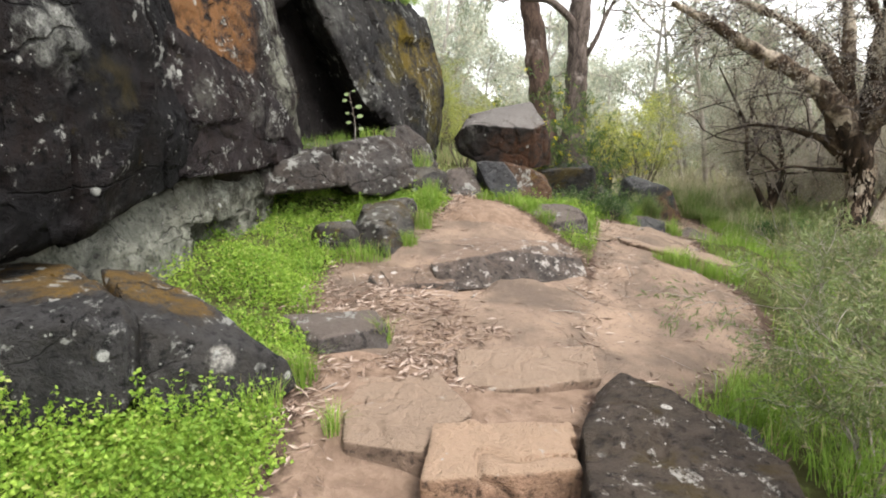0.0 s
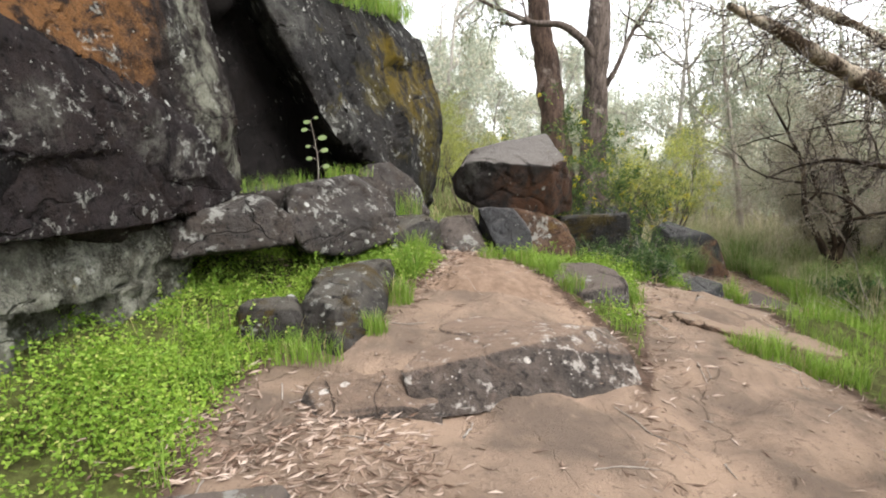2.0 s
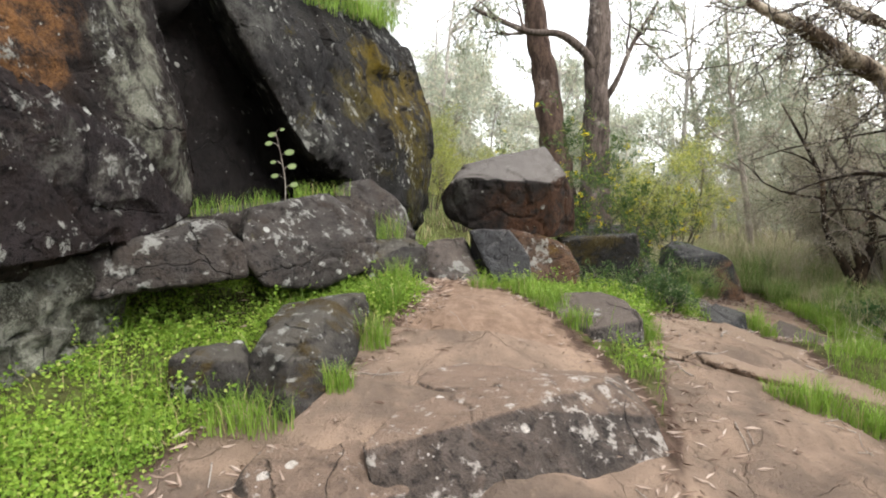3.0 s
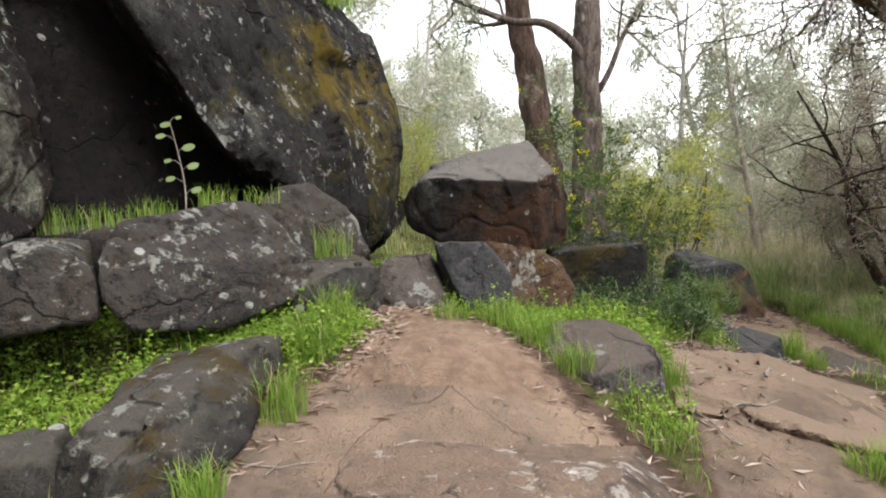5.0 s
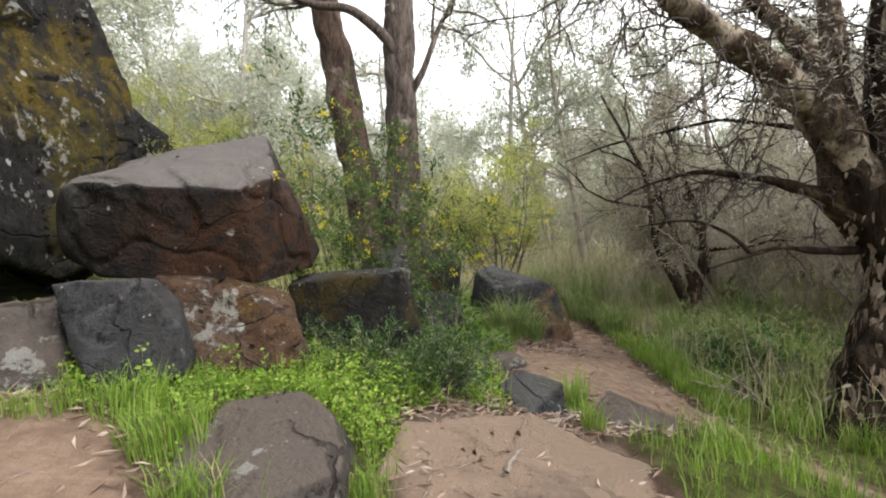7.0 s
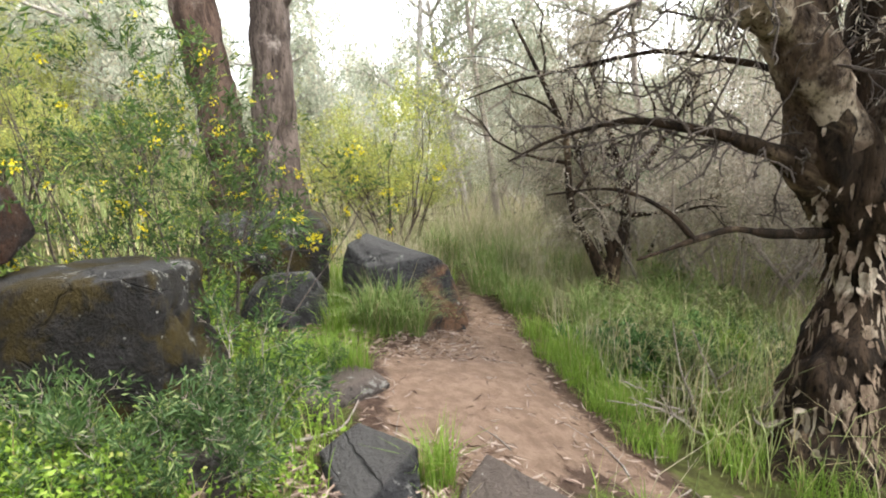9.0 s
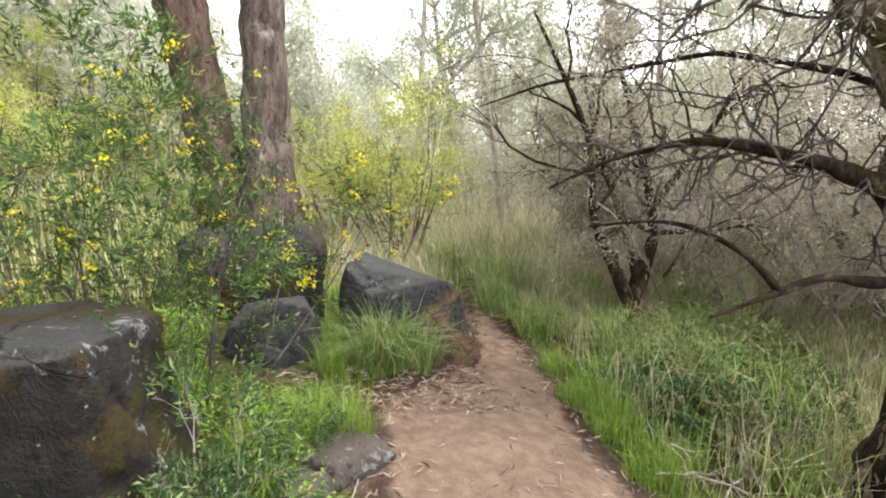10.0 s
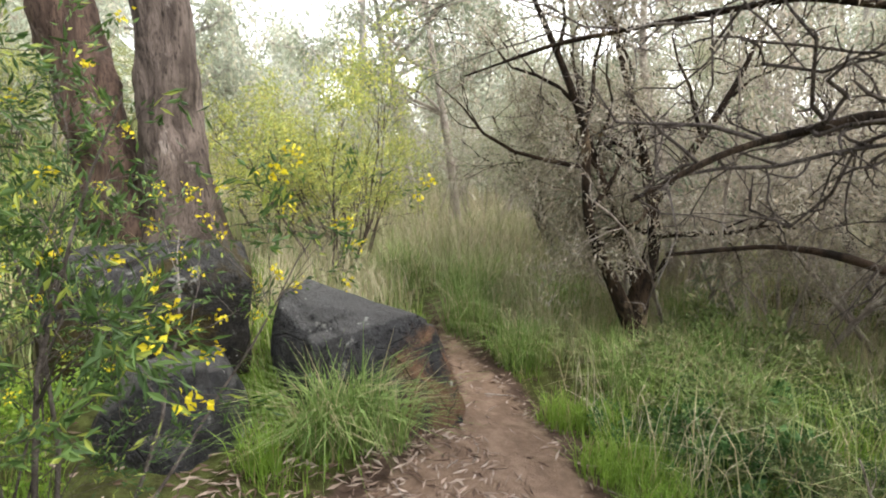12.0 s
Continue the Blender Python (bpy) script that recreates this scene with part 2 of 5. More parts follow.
# Brown-black rock with the recess's shade added to its colour.
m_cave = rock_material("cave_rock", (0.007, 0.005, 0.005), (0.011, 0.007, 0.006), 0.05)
m_ledge = rock_material("ledge_rock", (0.03, 0.026, 0.024), (0.055, 0.042, 0.034), 1.0, 0.3, top=(0.062, 0.054, 0.049))
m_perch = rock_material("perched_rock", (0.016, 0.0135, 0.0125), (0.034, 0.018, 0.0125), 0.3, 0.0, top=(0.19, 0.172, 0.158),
                        patches=((1.6, 9.2, 1.0, 0.55, (0.085, 0.037, 0.017)), (1.15, 9.0, 1.05, 0.45, (0.075, 0.033, 0.016)), (1.7, 9.4, 1.2, 0.5, (0.07, 0.032, 0.017)), (0.25, 9.1, 1.45, 0.25, (0.11, 0.105, 0.095))))
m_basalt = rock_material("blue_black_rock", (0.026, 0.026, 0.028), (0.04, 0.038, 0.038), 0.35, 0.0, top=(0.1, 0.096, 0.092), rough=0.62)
m_rust = rock_material("rusty_mossy_rock", (0.06, 0.032, 0.018), (0.1, 0.07, 0.055), 0.9, 0.45, moss_colour=(0.1, 0.055, 0.012))
m_mossy = rock_material("mossy_rock", (0.024, 0.0215, 0.02), (0.048, 0.041, 0.035), 0.8, 0.7, moss_colour=(0.06, 0.04, 0.01), top=(0.1, 0.09, 0.075))
OCHRE_MOSS = (0.13, 0.075, 0.014)
m_mossbig = rock_material("moss_capped_rock", (0.02, 0.019, 0.019), (0.045, 0.04, 0.036), 0.9, 0.3, moss_colour=(0.06, 0.04, 0.01),
                          patches=((-2.7, 2.9, 0.55, 0.5, OCHRE_MOSS), (-2.2, 2.9, 0.5, 0.45, OCHRE_MOSS), (-1.85, 3.05, 0.48, 0.3, OCHRE_MOSS), (-1.5, 2.9, 0.35, 0.2, OCHRE_MOSS), (-1.2, 2.68, 0.04, 0.08, (0.55, 0.52, 0.47))))
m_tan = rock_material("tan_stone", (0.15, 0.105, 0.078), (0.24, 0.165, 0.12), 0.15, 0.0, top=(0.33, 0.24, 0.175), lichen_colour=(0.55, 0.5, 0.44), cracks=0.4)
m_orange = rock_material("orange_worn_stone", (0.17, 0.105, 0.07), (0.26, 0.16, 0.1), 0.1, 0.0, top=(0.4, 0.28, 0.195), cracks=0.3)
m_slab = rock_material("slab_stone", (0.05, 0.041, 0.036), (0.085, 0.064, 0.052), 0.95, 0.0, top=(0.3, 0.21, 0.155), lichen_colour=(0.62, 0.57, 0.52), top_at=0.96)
m_grey = rock_material("grey_stone", (0.055, 0.048, 0.044), (0.09, 0.07, 0.06), 0.95, 0.15, top=(0.15, 0.12, 0.102), cracks=0.6)
m_broken = rock_material("broken_end_rock", (0.026, 0.026, 0.028), (0.04, 0.038, 0.038), 0.35, 0.0, top=(0.1, 0.098, 0.096), patches=((5.02, 11.7, -0.2, 0.5, (0.2, 0.11, 0.065)), (5.04, 11.66, -0.25, 0.52, (0.24, 0.14, 0.085)), (4.95, 11.6, -0.35, 0.45, (0.16, 0.09, 0.055))))
m_block = rock_material("moss_faced_rock", (0.012, 0.011, 0.011), (0.022, 0.019, 0.015), 0.6, 0.85, moss_colour=(0.05, 0.036, 0.008), top=(0.06, 0.059, 0.058))
m_step = rock_material("lichened_dark_stone", (0.035, 0.026, 0.02), (0.06, 0.045, 0.032), 0.75, 0.6, moss_colour=(0.06, 0.042, 0.016), lichen_colour=(0.6, 0.57, 0.52))

m_grass = leaf_material("grass_blades", (0.15, 0.26, 0.035), (0.33, 0.48, 0.085), (0.42, 0.36, 0.17), 0.06, 0.4)
m_sedge = leaf_material("sedge_blades", (0.28, 0.35, 0.13), (0.46, 0.51, 0.22), (0.5, 0.42, 0.25), 0.3, 0.3)
m_tussock = leaf_material("tussock_blades", (0.15, 0.25, 0.06), (0.31, 0.41, 0.13), (0.5, 0.43, 0.26), 0.16, 0.3)
m_dry = leaf_material("dry_grass", (0.52, 0.46, 0.31), (0.68, 0.61, 0.44), (0.2, 0.25, 0.09), 0.25, 0.3)
m_herb = leaf_material("lime_herb_leaves", (0.15, 0.28, 0.03), (0.37, 0.51, 0.08), (0.44, 0.48, 0.14), 0.08, 0.4)
m_wattle = leaf_material("wattle_leaves", (0.04, 0.08, 0.022), (0.12, 0.2, 0.05), (0.3, 0.35, 0.07), 0.12, 0.3)
m_brush = leaf_material("undergrowth_leaves", (0.2, 0.28, 0.11), (0.38, 0.46, 0.23), (0.46, 0.44, 0.24), 0.15, 0.4)
m_flower = leaf_material("yellow_blossom", (0.75, 0.6, 0.02), (0.85, 0.75, 0.05), None, 0, 0.3)
m_acacia = leaf_material("yellow_green_leaves", (0.3, 0.35, 0.1), (0.5, 0.53, 0.17), (0.64, 0.61, 0.16), 0.25, 0.4)
m_gum = leaf_material("gum_leaves", (0.2, 0.24, 0.16), (0.38, 0.4, 0.28), (0.42, 0.38, 0.26), 0.15, 0.35)
# Distance haze is put into the leaf colour, far paler than near gums.
m_far = leaf_material("haze_paled_gum_leaves", (0.42, 0.46, 0.36), (0.6, 0.62, 0.5), (0.66, 0.62, 0.5), 0.25, 0.4)
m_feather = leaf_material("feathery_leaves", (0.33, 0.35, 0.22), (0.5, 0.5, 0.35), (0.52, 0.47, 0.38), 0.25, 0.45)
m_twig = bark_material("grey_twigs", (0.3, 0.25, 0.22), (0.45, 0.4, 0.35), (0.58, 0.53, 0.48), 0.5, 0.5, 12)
m_gumbark = bark_material("gum_bark", (0.055, 0.042, 0.036), (0.19, 0.15, 0.13), (0.4, 0.345, 0.31), 0.25, 0.42)
m_gumred = bark_material("reddish_gum_bark", (0.045, 0.03, 0.024), (0.15, 0.1, 0.078), (0.28, 0.225, 0.195), 0.25, 0.45)
m_paper = bark_material("papery_bark", (0.012, 0.009, 0.007), (0.06, 0.04, 0.026), (0.27, 0.2, 0.13), 0.3, 0.4, 9)
m_strip = bark_material("peeled_bark", (0.12, 0.085, 0.06), (0.3, 0.23, 0.17), (0.52, 0.45, 0.36), 0.4, 0.6, 9)
m_darktwig = bark_material("dark_twigs", (0.085, 0.07, 0.062), (0.19, 0.162, 0.145), (0.34, 0.3, 0.27), 0.5, 0.45, 12)
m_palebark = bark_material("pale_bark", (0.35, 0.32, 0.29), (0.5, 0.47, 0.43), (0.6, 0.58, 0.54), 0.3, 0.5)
m_paperlimb = bark_material("pale_papery_bark", (0.03, 0.02, 0.015), (0.16, 0.115, 0.08), (0.5, 0.42, 0.33), 0.45, 0.62, 9)
m_lowleaf = leaf_material("dark_shrub_leaves", (0.035, 0.075, 0.022), (0.1, 0.17, 0.05), (0.24, 0.3, 0.12), 0.12, 0.25)
# Brownish foliage lightened well past its own tone to stand for mist.
m_fuzz = leaf_material("mist_paled_brownish_foliage", (0.48, 0.44, 0.36), (0.66, 0.62, 0.52), (0.52, 0.44, 0.35), 0.35, 0.45)
m_olive = leaf_material("olive_feathery_leaves", (0.12, 0.16, 0.055), (0.26, 0.3, 0.125), (0.3, 0.28, 0.15), 0.15, 0.3)
m_broad = leaf_material("broad_green_leaves", (0.05, 0.12, 0.035), (0.13, 0.25, 0.08), (0.25, 0.33, 0.12), 0.1, 0.3)
m_dusk = leaf_material("dusky_olive_foliage", (0.2, 0.182, 0.125), (0.35, 0.315, 0.225), (0.36, 0.31, 0.25), 0.3, 0.4)
m_litter = leaf_material("fallen_leaves", (0.25, 0.17, 0.125), (0.52, 0.42, 0.355), (0.14, 0.09, 0.065), 0.3, 0.05, 0.7)

# ---- ground ----
HX = (-9.0, -3.4, -1.3, 0.6, 2.2, 3.8, 6.0, 11.0)
HY = (-3.0, 1.5, 3.3, 4.8, 6.2, 7.6, 9.0, 10.7, 12.5, 16.0, 24.0)
HZ = np.array((
    (-0.4, -0.4, -0.6, -0.75, -0.8, -0.9, -1.0, -1.0),
    (0.0, -0.1, -0.42, -0.6, -0.62, -0.8, -1.0, -1.0),
    (0.3, 0.15, -0.25, -0.42, -0.58, -0.8, -1.0, -1.0),
    (0.5, 0.4, -0.1, -0.28, -0.44, -0.7, -0.95, -1.0),
    (0.6, 0.55, 0.2, 0.08, -0.2, -0.5, -0.9, -1.0),
    (0.8, 0.7, 0.52, 0.42, 0.0, -0.2, -0.85, -1.0),
    (0.9, 0.8, 0.62, 0.5, 0.05, -0.32, -0.85, -1.0),
    (1.0, 0.9, 0.6, 0.4, 0.05, -0.22, -0.66, -0.9),
    (1.2, 1.0, 0.7, 0.4, 0.1, -0.25, -0.68, -0.8),
    (2.0, 1.6, 1.1, 0.8, 0.5, 0.1, -0.4, -0.7),
    (4.5, 3.6, 2.8, 2.2, 1.6, 1.0, 0.2, -0.4)))


def smooth_cell(v, knots):
    v = np.clip(v, knots[0], knots[-1] - 1e-6)
    i = np.clip(np.searchsorted(knots, v, side="right") - 1, 0, len(knots) - 2)
    k = np.asarray(knots)
    f = (v - k[i]) / (k[i + 1] - k[i])
    return i, f


def base_height(x, y):
    x, y = np.atleast_1d(np.asarray(x, float)), np.atleast_1d(np.asarray(y, float))
    i, f = smooth_cell(x, HX)
    j, g = smooth_cell(y, HY)
    f, g = 0.5 * f + 0.5 * f * f * (3 - 2 * f), 0.5 * g + 0.5 * g * g * (3 - 2 * g)
    z = (HZ[j, i] * (1 - f) + HZ[j, i + 1] * f) * (1 - g) + (HZ[j + 1, i] * (1 - f) + HZ[j + 1, i + 1] * f) * g
    far = np.clip(y - 24, 0, 60)
    return z + far * np.clip(0.16 - 0.012 * (x - 2), 0.02, 0.2)


def to_line(x, y, line):
    """Distance outside a band: line holds (x, y, half width)."""
    best = np.full(np.shape(x), 1e9)
    for (ax, ay, aw), (bx, by, bw) in zip(line, line[1:]):
        dx, dy = bx - ax, by - ay
        t = np.clip(((x - ax) * dx + (y - ay) * dy) / (dx * dx + dy * dy), 0, 1)
        best = np.minimum(best, np.hypot(x - ax - t * dx, y - ay - t * dy) - (aw + (bw - aw) * t))
    return best


TRACK = ((0.2, -4, 0.9), (0.1, 1.5, 0.85), (0.12, 3.4, 1.05), (0.2, 4.9, 1.42), (0.6, 6.3, 1.05), (0.6, 7.5, 0.6), (0.1, 8.3, 0.22))
SHELF = ((1.4, 3.6, 0.4), (2.05, 4.5, 0.85), (2.45, 5.4, 0.85), (2.75, 6.8, 0.75), (3.0, 8.0, 0.65))
LOWER = ((3.3, 8.3, 0.3), (4.3, 9.6, 0.75), (4.55, 10.5, 0.8), (5.15, 11.4, 0.5), (5.6, 12.4, 0.3), (5.85, 13.6, 0.18), (6.2, 14.5, 0.08))
SIDE = ((4.9, 10.2, 0.4), (5.05, 8.8, 0.28), (5.3, 7.5, 0.28), (5.9, 4, 0.3))


def bare(x, y):
    """Below 0 on trodden earth and bare rock, rising with the distance from it."""
    return np.minimum.reduce([to_line(x, y, line) for line in (TRACK, SHELF, LOWER, SIDE)])


def height(x, y):
    x, y = np.atleast_1d(np.asarray(x, float)), np.atleast_1d(np.asarray(y, float))
    z = base_height(x, y)
    p = np.stack([x, y, 0 * x], 1)
    out = np.clip(bare(x, y), -0.4, 0.5)
    z += 0.035 * fbm(p, 0.9, 4, 3) + 0.012 * fbm(p, 3.5, 2, 9)
    z += 0.05 * np.clip(out, 0, 0.5) * (1 + vnoise(p * 3, 4))
    rock = np.clip(-to_line(x, y, SHELF) * 4, 0, 1) + np.clip(-to_line(x, y, TRACK) * 3, 0, 1) * np.clip((y - 3.2) * 2, 0, 1) * np.clip((7.6 - y) * 2, 0, 1)
    terrace = 6 * (z + 0.12 * fbm(p, 1.1, 3, 21) + 0.1 * x)
    z += np.clip(rock, 0, 1) * 0.035 * np.tanh(5 * np.sin(terrace * math.pi))
    return z


def spread(lo, hi, step, reach, count):
    core = np.arange(lo, hi + step / 2, step)
    grow = np.cumsum(step * np.geomspace(1, 1, 1).repeat(count) * np.geomspace(1.0, 1.27 ** count, count))
    grow = grow / grow[-1] * reach
    grow = np.maximum(grow, step * np.arange(1, count + 1) * 0.9)
    return np.concatenate([lo - grow[::-1], core, hi + grow])


def ground_material():
    m, n, l, bsdf = nodes_of("earth_and_bare_rock")
    geo = n.new("ShaderNodeNewGeometry")
    pos = geo.outputs["Position"]
    at = n.new("ShaderNodeAttribute")
    at.attribute_name = "cover"
    sep = n.new("ShaderNodeSeparateColor")
    l.new(at.outputs["Color"], sep.inputs[0])
    big = noise_node(n, l, pos, 1.1, 6, 0.6, 0.3)
    mid = noise_node(n, l, pos, 7.0, 8, 0.68, 0.2)
    fine = noise_node(n, l, pos, 70.0, 4, 0.7)
    dirt = mixed(n, l, ramp(n, l, mid, 0.35, 0.68), (0.225, 0.152, 0.109), (0.35, 0.246, 0.18))
    dirt = mixed(n, l, ramp(n, l, fine, 0.62, 0.75), dirt, (0.42, 0.33, 0.26))
    rock = mixed(n, l, ramp(n, l, big, 0.36, 0.64), (0.37, 0.265, 0.195), (0.17, 0.128, 0.1))
    rock = mixed(n, l, ramp(n, l, mid, 0.55, 0.8), rock, (0.36, 0.265, 0.2))
    rock = mixed(n, l, ramp(n, l, noise_node(n, l, pos, 22.0, 6, 0.7), 0.56, 0.7), rock, (0.14, 0.1, 0.08))
    rock = mixed(n, l, ramp(n, l, fine, 0.62, 0.74), rock, (0.1, 0.075, 0.06))
    soil = mixed(n, l, ramp(n, l, mid, 0.4, 0.65), (0.06, 0.058, 0.02), (0.12, 0.14, 0.04))
    edge = maths(n, l, "ADD", sep.outputs[0], maths(n, l, "MULTIPLY", maths(n, l, "SUBTRACT", mid, 0.5), 0.6))
    duff = mixed(n, l, ramp(n, l, mid, 0.35, 0.65), (0.075, 0.048, 0.036), (0.15, 0.1, 0.075))
    col = mixed(n, l, ramp(n, l, edge, 0.3, 0.5), soil, duff)
    col = mixed(n, l, ramp(n, l, edge, 0.66, 0.9), col, dirt)
    edge = maths(n, l, "ADD", sep.outputs[1], maths(n, l, "MULTIPLY", maths(n, l, "SUBTRACT", big, 0.5), 1.0))
    col = mixed(n, l, ramp(n, l, edge, 0.4, 0.62), col, rock)
    joint = maths(n, l, "MULTIPLY", crack_lines(n, l, pos, 1.1, 0.009, 3.0), ramp(n, l, edge, 0.4, 0.62))
    col = mixed(n, l, maths(n, l, "MULTIPLY", joint, 0.18), col, (0.06, 0.045, 0.035))
    l.new(col, bsdf.inputs["Base Color"])
    bsdf.inputs["Roughness"].default_value = 0.92
    bsdf.inputs["Specular IOR Level"].default_value = 0.15
    relief = maths(n, l, "ADD", mid, maths(n, l, "MULTIPLY", fine, 0.45))
    bumped(n, l, bsdf, maths(n, l, "SUBTRACT", relief, maths(n, l, "MULTIPLY", joint, 0.35)), 1.0, 0.06)
    return m


gx, gy = spread(-3.4, 8.0, 0.055, 260, 26), spread(0.4, 14.4, 0.055, 300, 26)
mx, my = np.meshgrid(gx, gy)
fx, fy = mx.ravel(), my.ravel()
gz = height(fx, fy)
far_r = np.hypot(fx - 2, fy - 8)
nx_, ny_ = len(gx), len(gy)
ii = (np.arange(ny_ - 1)[:, None] * nx_ + np.arange(nx_ - 1)[None, :]).ravel()
ground_me = raw_mesh("ground", np.stack([fx, fy, gz], 1), np.stack([ii, ii + 1, ii + nx_ + 1, ii + nx_], 1), ground_material())
cover = ground_me.color_attributes.new("cover", "FLOAT_COLOR", "POINT")
open_ = bare(fx, fy)
is_rock = np.clip(0.5 - 3 * np.minimum(to_line(fx, fy, SHELF), np.where((fy > 3.6) & (fy < 6.9), to_line(fx, fy, TRACK), 9)), 0, 1) * 0.85
dirt_v = np.clip(0.55 - 2.2 * open_, 0, 1)
cover.data.foreach_set("color", np.stack([dirt_v, is_rock, 0 * dirt_v, 0 * dirt_v + 1], 1).ravel().astype(np.float32))
ground = tagged(piece("ground", ground_me), "reddish earth path over worn tan sandstone and grassy soil", "ground", kind="structure")


# ---- rocks: faceted boulders with worn edges ----
def rock_mesh(name, corners, material, edge=0.08, worn=2, rough=0.03, seed=0, chips=0.5, facets=1.0):
    bm = bmesh.new()
    vs = [bm.verts.new(c) for c in corners]
    hull = bmesh.ops.convex_hull(bm, input=vs)
    loose = [v for v in bm.verts if not v.link_faces]
    bmesh.ops.delete(bm, geom=loose, context="VERTS")
    bmesh.ops.triangulate(bm, faces=bm.faces[:])
    for _ in range(9):
        long_ = [e for e in bm.edges if e.calc_length() > edge]
        if not long_ or len(bm.verts) > 60000:
            break
        bmesh.ops.subdivide_edges(bm, edges=long_, cuts=1)
        bmesh.ops.triangulate(bm, faces=[f for f in bm.faces if len(f.verts) > 3])
    bmesh.ops.recalc_face_normals(bm, faces=bm.faces[:])
    bm.verts.index_update()
    p = np.array([v.co for v in bm.verts])
    e = np.array([(a.verts[0].index, a.verts[1].index) for a in bm.edges])
    f = np.array([[v.index for v in a.verts] for a in bm.faces])
    bm.free()
    deg = np.bincount(e.ravel(), minlength=len(p))[:, None]
    for _ in range(worn):
        s = np.zeros_like(p)
        np.add.at(s, e[:, 0], p[e[:, 1]])
        np.add.at(s, e[:, 1], p[e[:, 0]])
        p = 0.5 * p + 0.5 * s / deg
    fn = np.cross(p[f[:, 1]] - p[f[:, 0]], p[f[:, 2]] - p[f[:, 0]])
    nrm = np.zeros_like(p)
    for k in range(3):
        np.add.at(nrm, f[:, k], fn)
    nrm /= np.linalg.norm(nrm, axis=1)[:, None] + 1e-9
    d = fbm(p, 1.6, 4, seed) * rough * 0.8 + fbm(p, 4.5, 2, seed + 5) * rough * 0.3
    tilt = np.array((0.35, -0.25, 0.9))
    lay = (p @ tilt) * 2.3 + 0.5 * fbm(p, 0.8, 3, seed + 8)
    d += chips * rough * np.tanh(6 * np.sin(lay * math.pi)) * (0.5 + 0.5 * vnoise(p * 1.1, seed + 2))
    span = p.max(0) - p.min(0)
    rs = np.random.default_rng(seed)
    cells = int(np.clip(26 * facets, 8, 90))
    spots = p[rs.integers(0, len(p), cells)]
    tilts, steps = rs.normal(0, 0.07, (cells, 3)), rs.normal(0, 0.22, cells)
    q = p + np.stack([fbm(p, 1.5, 3, seed + 30 + k) for k in range(3)], 1) * 0.14 * np.minimum(1, span.min())
    near = np.argmin(((q[:, None, :] - spots[None]) ** 2).sum(2), 1)
    d += rough * steps[near] + np.einsum("ij,ij->i", p - spots[near], tilts[near]) * np.minimum(1, rough * 22)
    crack = np.abs(fbm(p, 1.1, 3, seed + 11))
    d -= 1.6 * rough * np.clip(1 - crack / 0.05, 0, 1)
    p = p + nrm * d[:, None]
    return raw_mesh(name, p, f, material)


def rock(name, corners, material, label, category="rock", group="", **how):
    ob = piece(name, rock_mesh(name, corners, material, **how))
    return tagged(ob, label, category, group)


def block(cx, cy, z0, z1, sx, sy, turn=0, lean=(0, 0), top=0.8, seed=0):
    """Twelve uneven corners of a squarish stone."""
    r = random.Random(seed)
    out = []
    for z, s in ((z0, 1.0), (z0 + 0.55 * (z1 - z0), 1.05), (z1, top)):
        for a, b in ((-1, -1), (1, -1), (1, 1), (-1, 1)):
            x, y = a * sx / 2 * s * r.uniform(0.82, 1.1), b * sy / 2 * s * r.uniform(0.82, 1.1)
            c, d = math.cos(radians(turn)), math.sin(radians(turn))
            k = (z - z0)
            out.append((cx + c * x - d * y + lean[0] * k, cy + d * x + c * y + lean[1] * k, z + r.uniform(-0.08, 0.08) * (z1 - z0)))
    return out


rock("rock_wall", [(-2.62, 0.6, 0.35), (-2.52, 2.9, 0.64), (-2.4, 4.2, 0.84), (-2.14, 5.0, 1.04), (-2.3, 4.1, 1.8), (-2.42, 3.85, 2.5), (-2.6, 3.7, 4.2), (-2.6, 3.7, 6.2),
                   (-2.3, 0.6, 3.0), (-2.3, 2.6, 2.4), (-2.5, 0.5, 6.2), (-5.5, 0.2, 0.0), (-5.5, 4.0, 0.0), (-5.5, 3.6, 6.4), (-5.5, 0.2, 6.4)],
     m_wall, "towering dark rock wall with white lichen overhanging the grass", "rock wall", edge=0.06, worn=2, rough=0.05, seed=3, facets=2.6)
rock("rock_wall", [(-2.3, 4.7, 0.98), (-2.18, 6.0, 0.94), (-1.86, 7.2, 1.28), (-2.0, 7.5, 1.6), (-2.04, 6.8, 2.4), (-2.26, 6.8, 3.1), (-2.6, 6.5, 6.2),
                   (-2.62, 3.6, 4.2), (-2.62, 3.5, 6.2), (-2.46, 3.8, 2.2), (-2.26, 5.9, 2.0), (-2.05, 6.6, 2.5), (-5.4, 4.5, 0.6), (-5.4, 7.6, 0.9), (-5.2, 7.4, 6.3), (-5.2, 4.4, 6.3)],
     m_brown, "brown rock wall with an orange stain and pale lichen", "rock wall", edge=0.06, worn=2, rough=0.045, seed=11, facets=2.6)
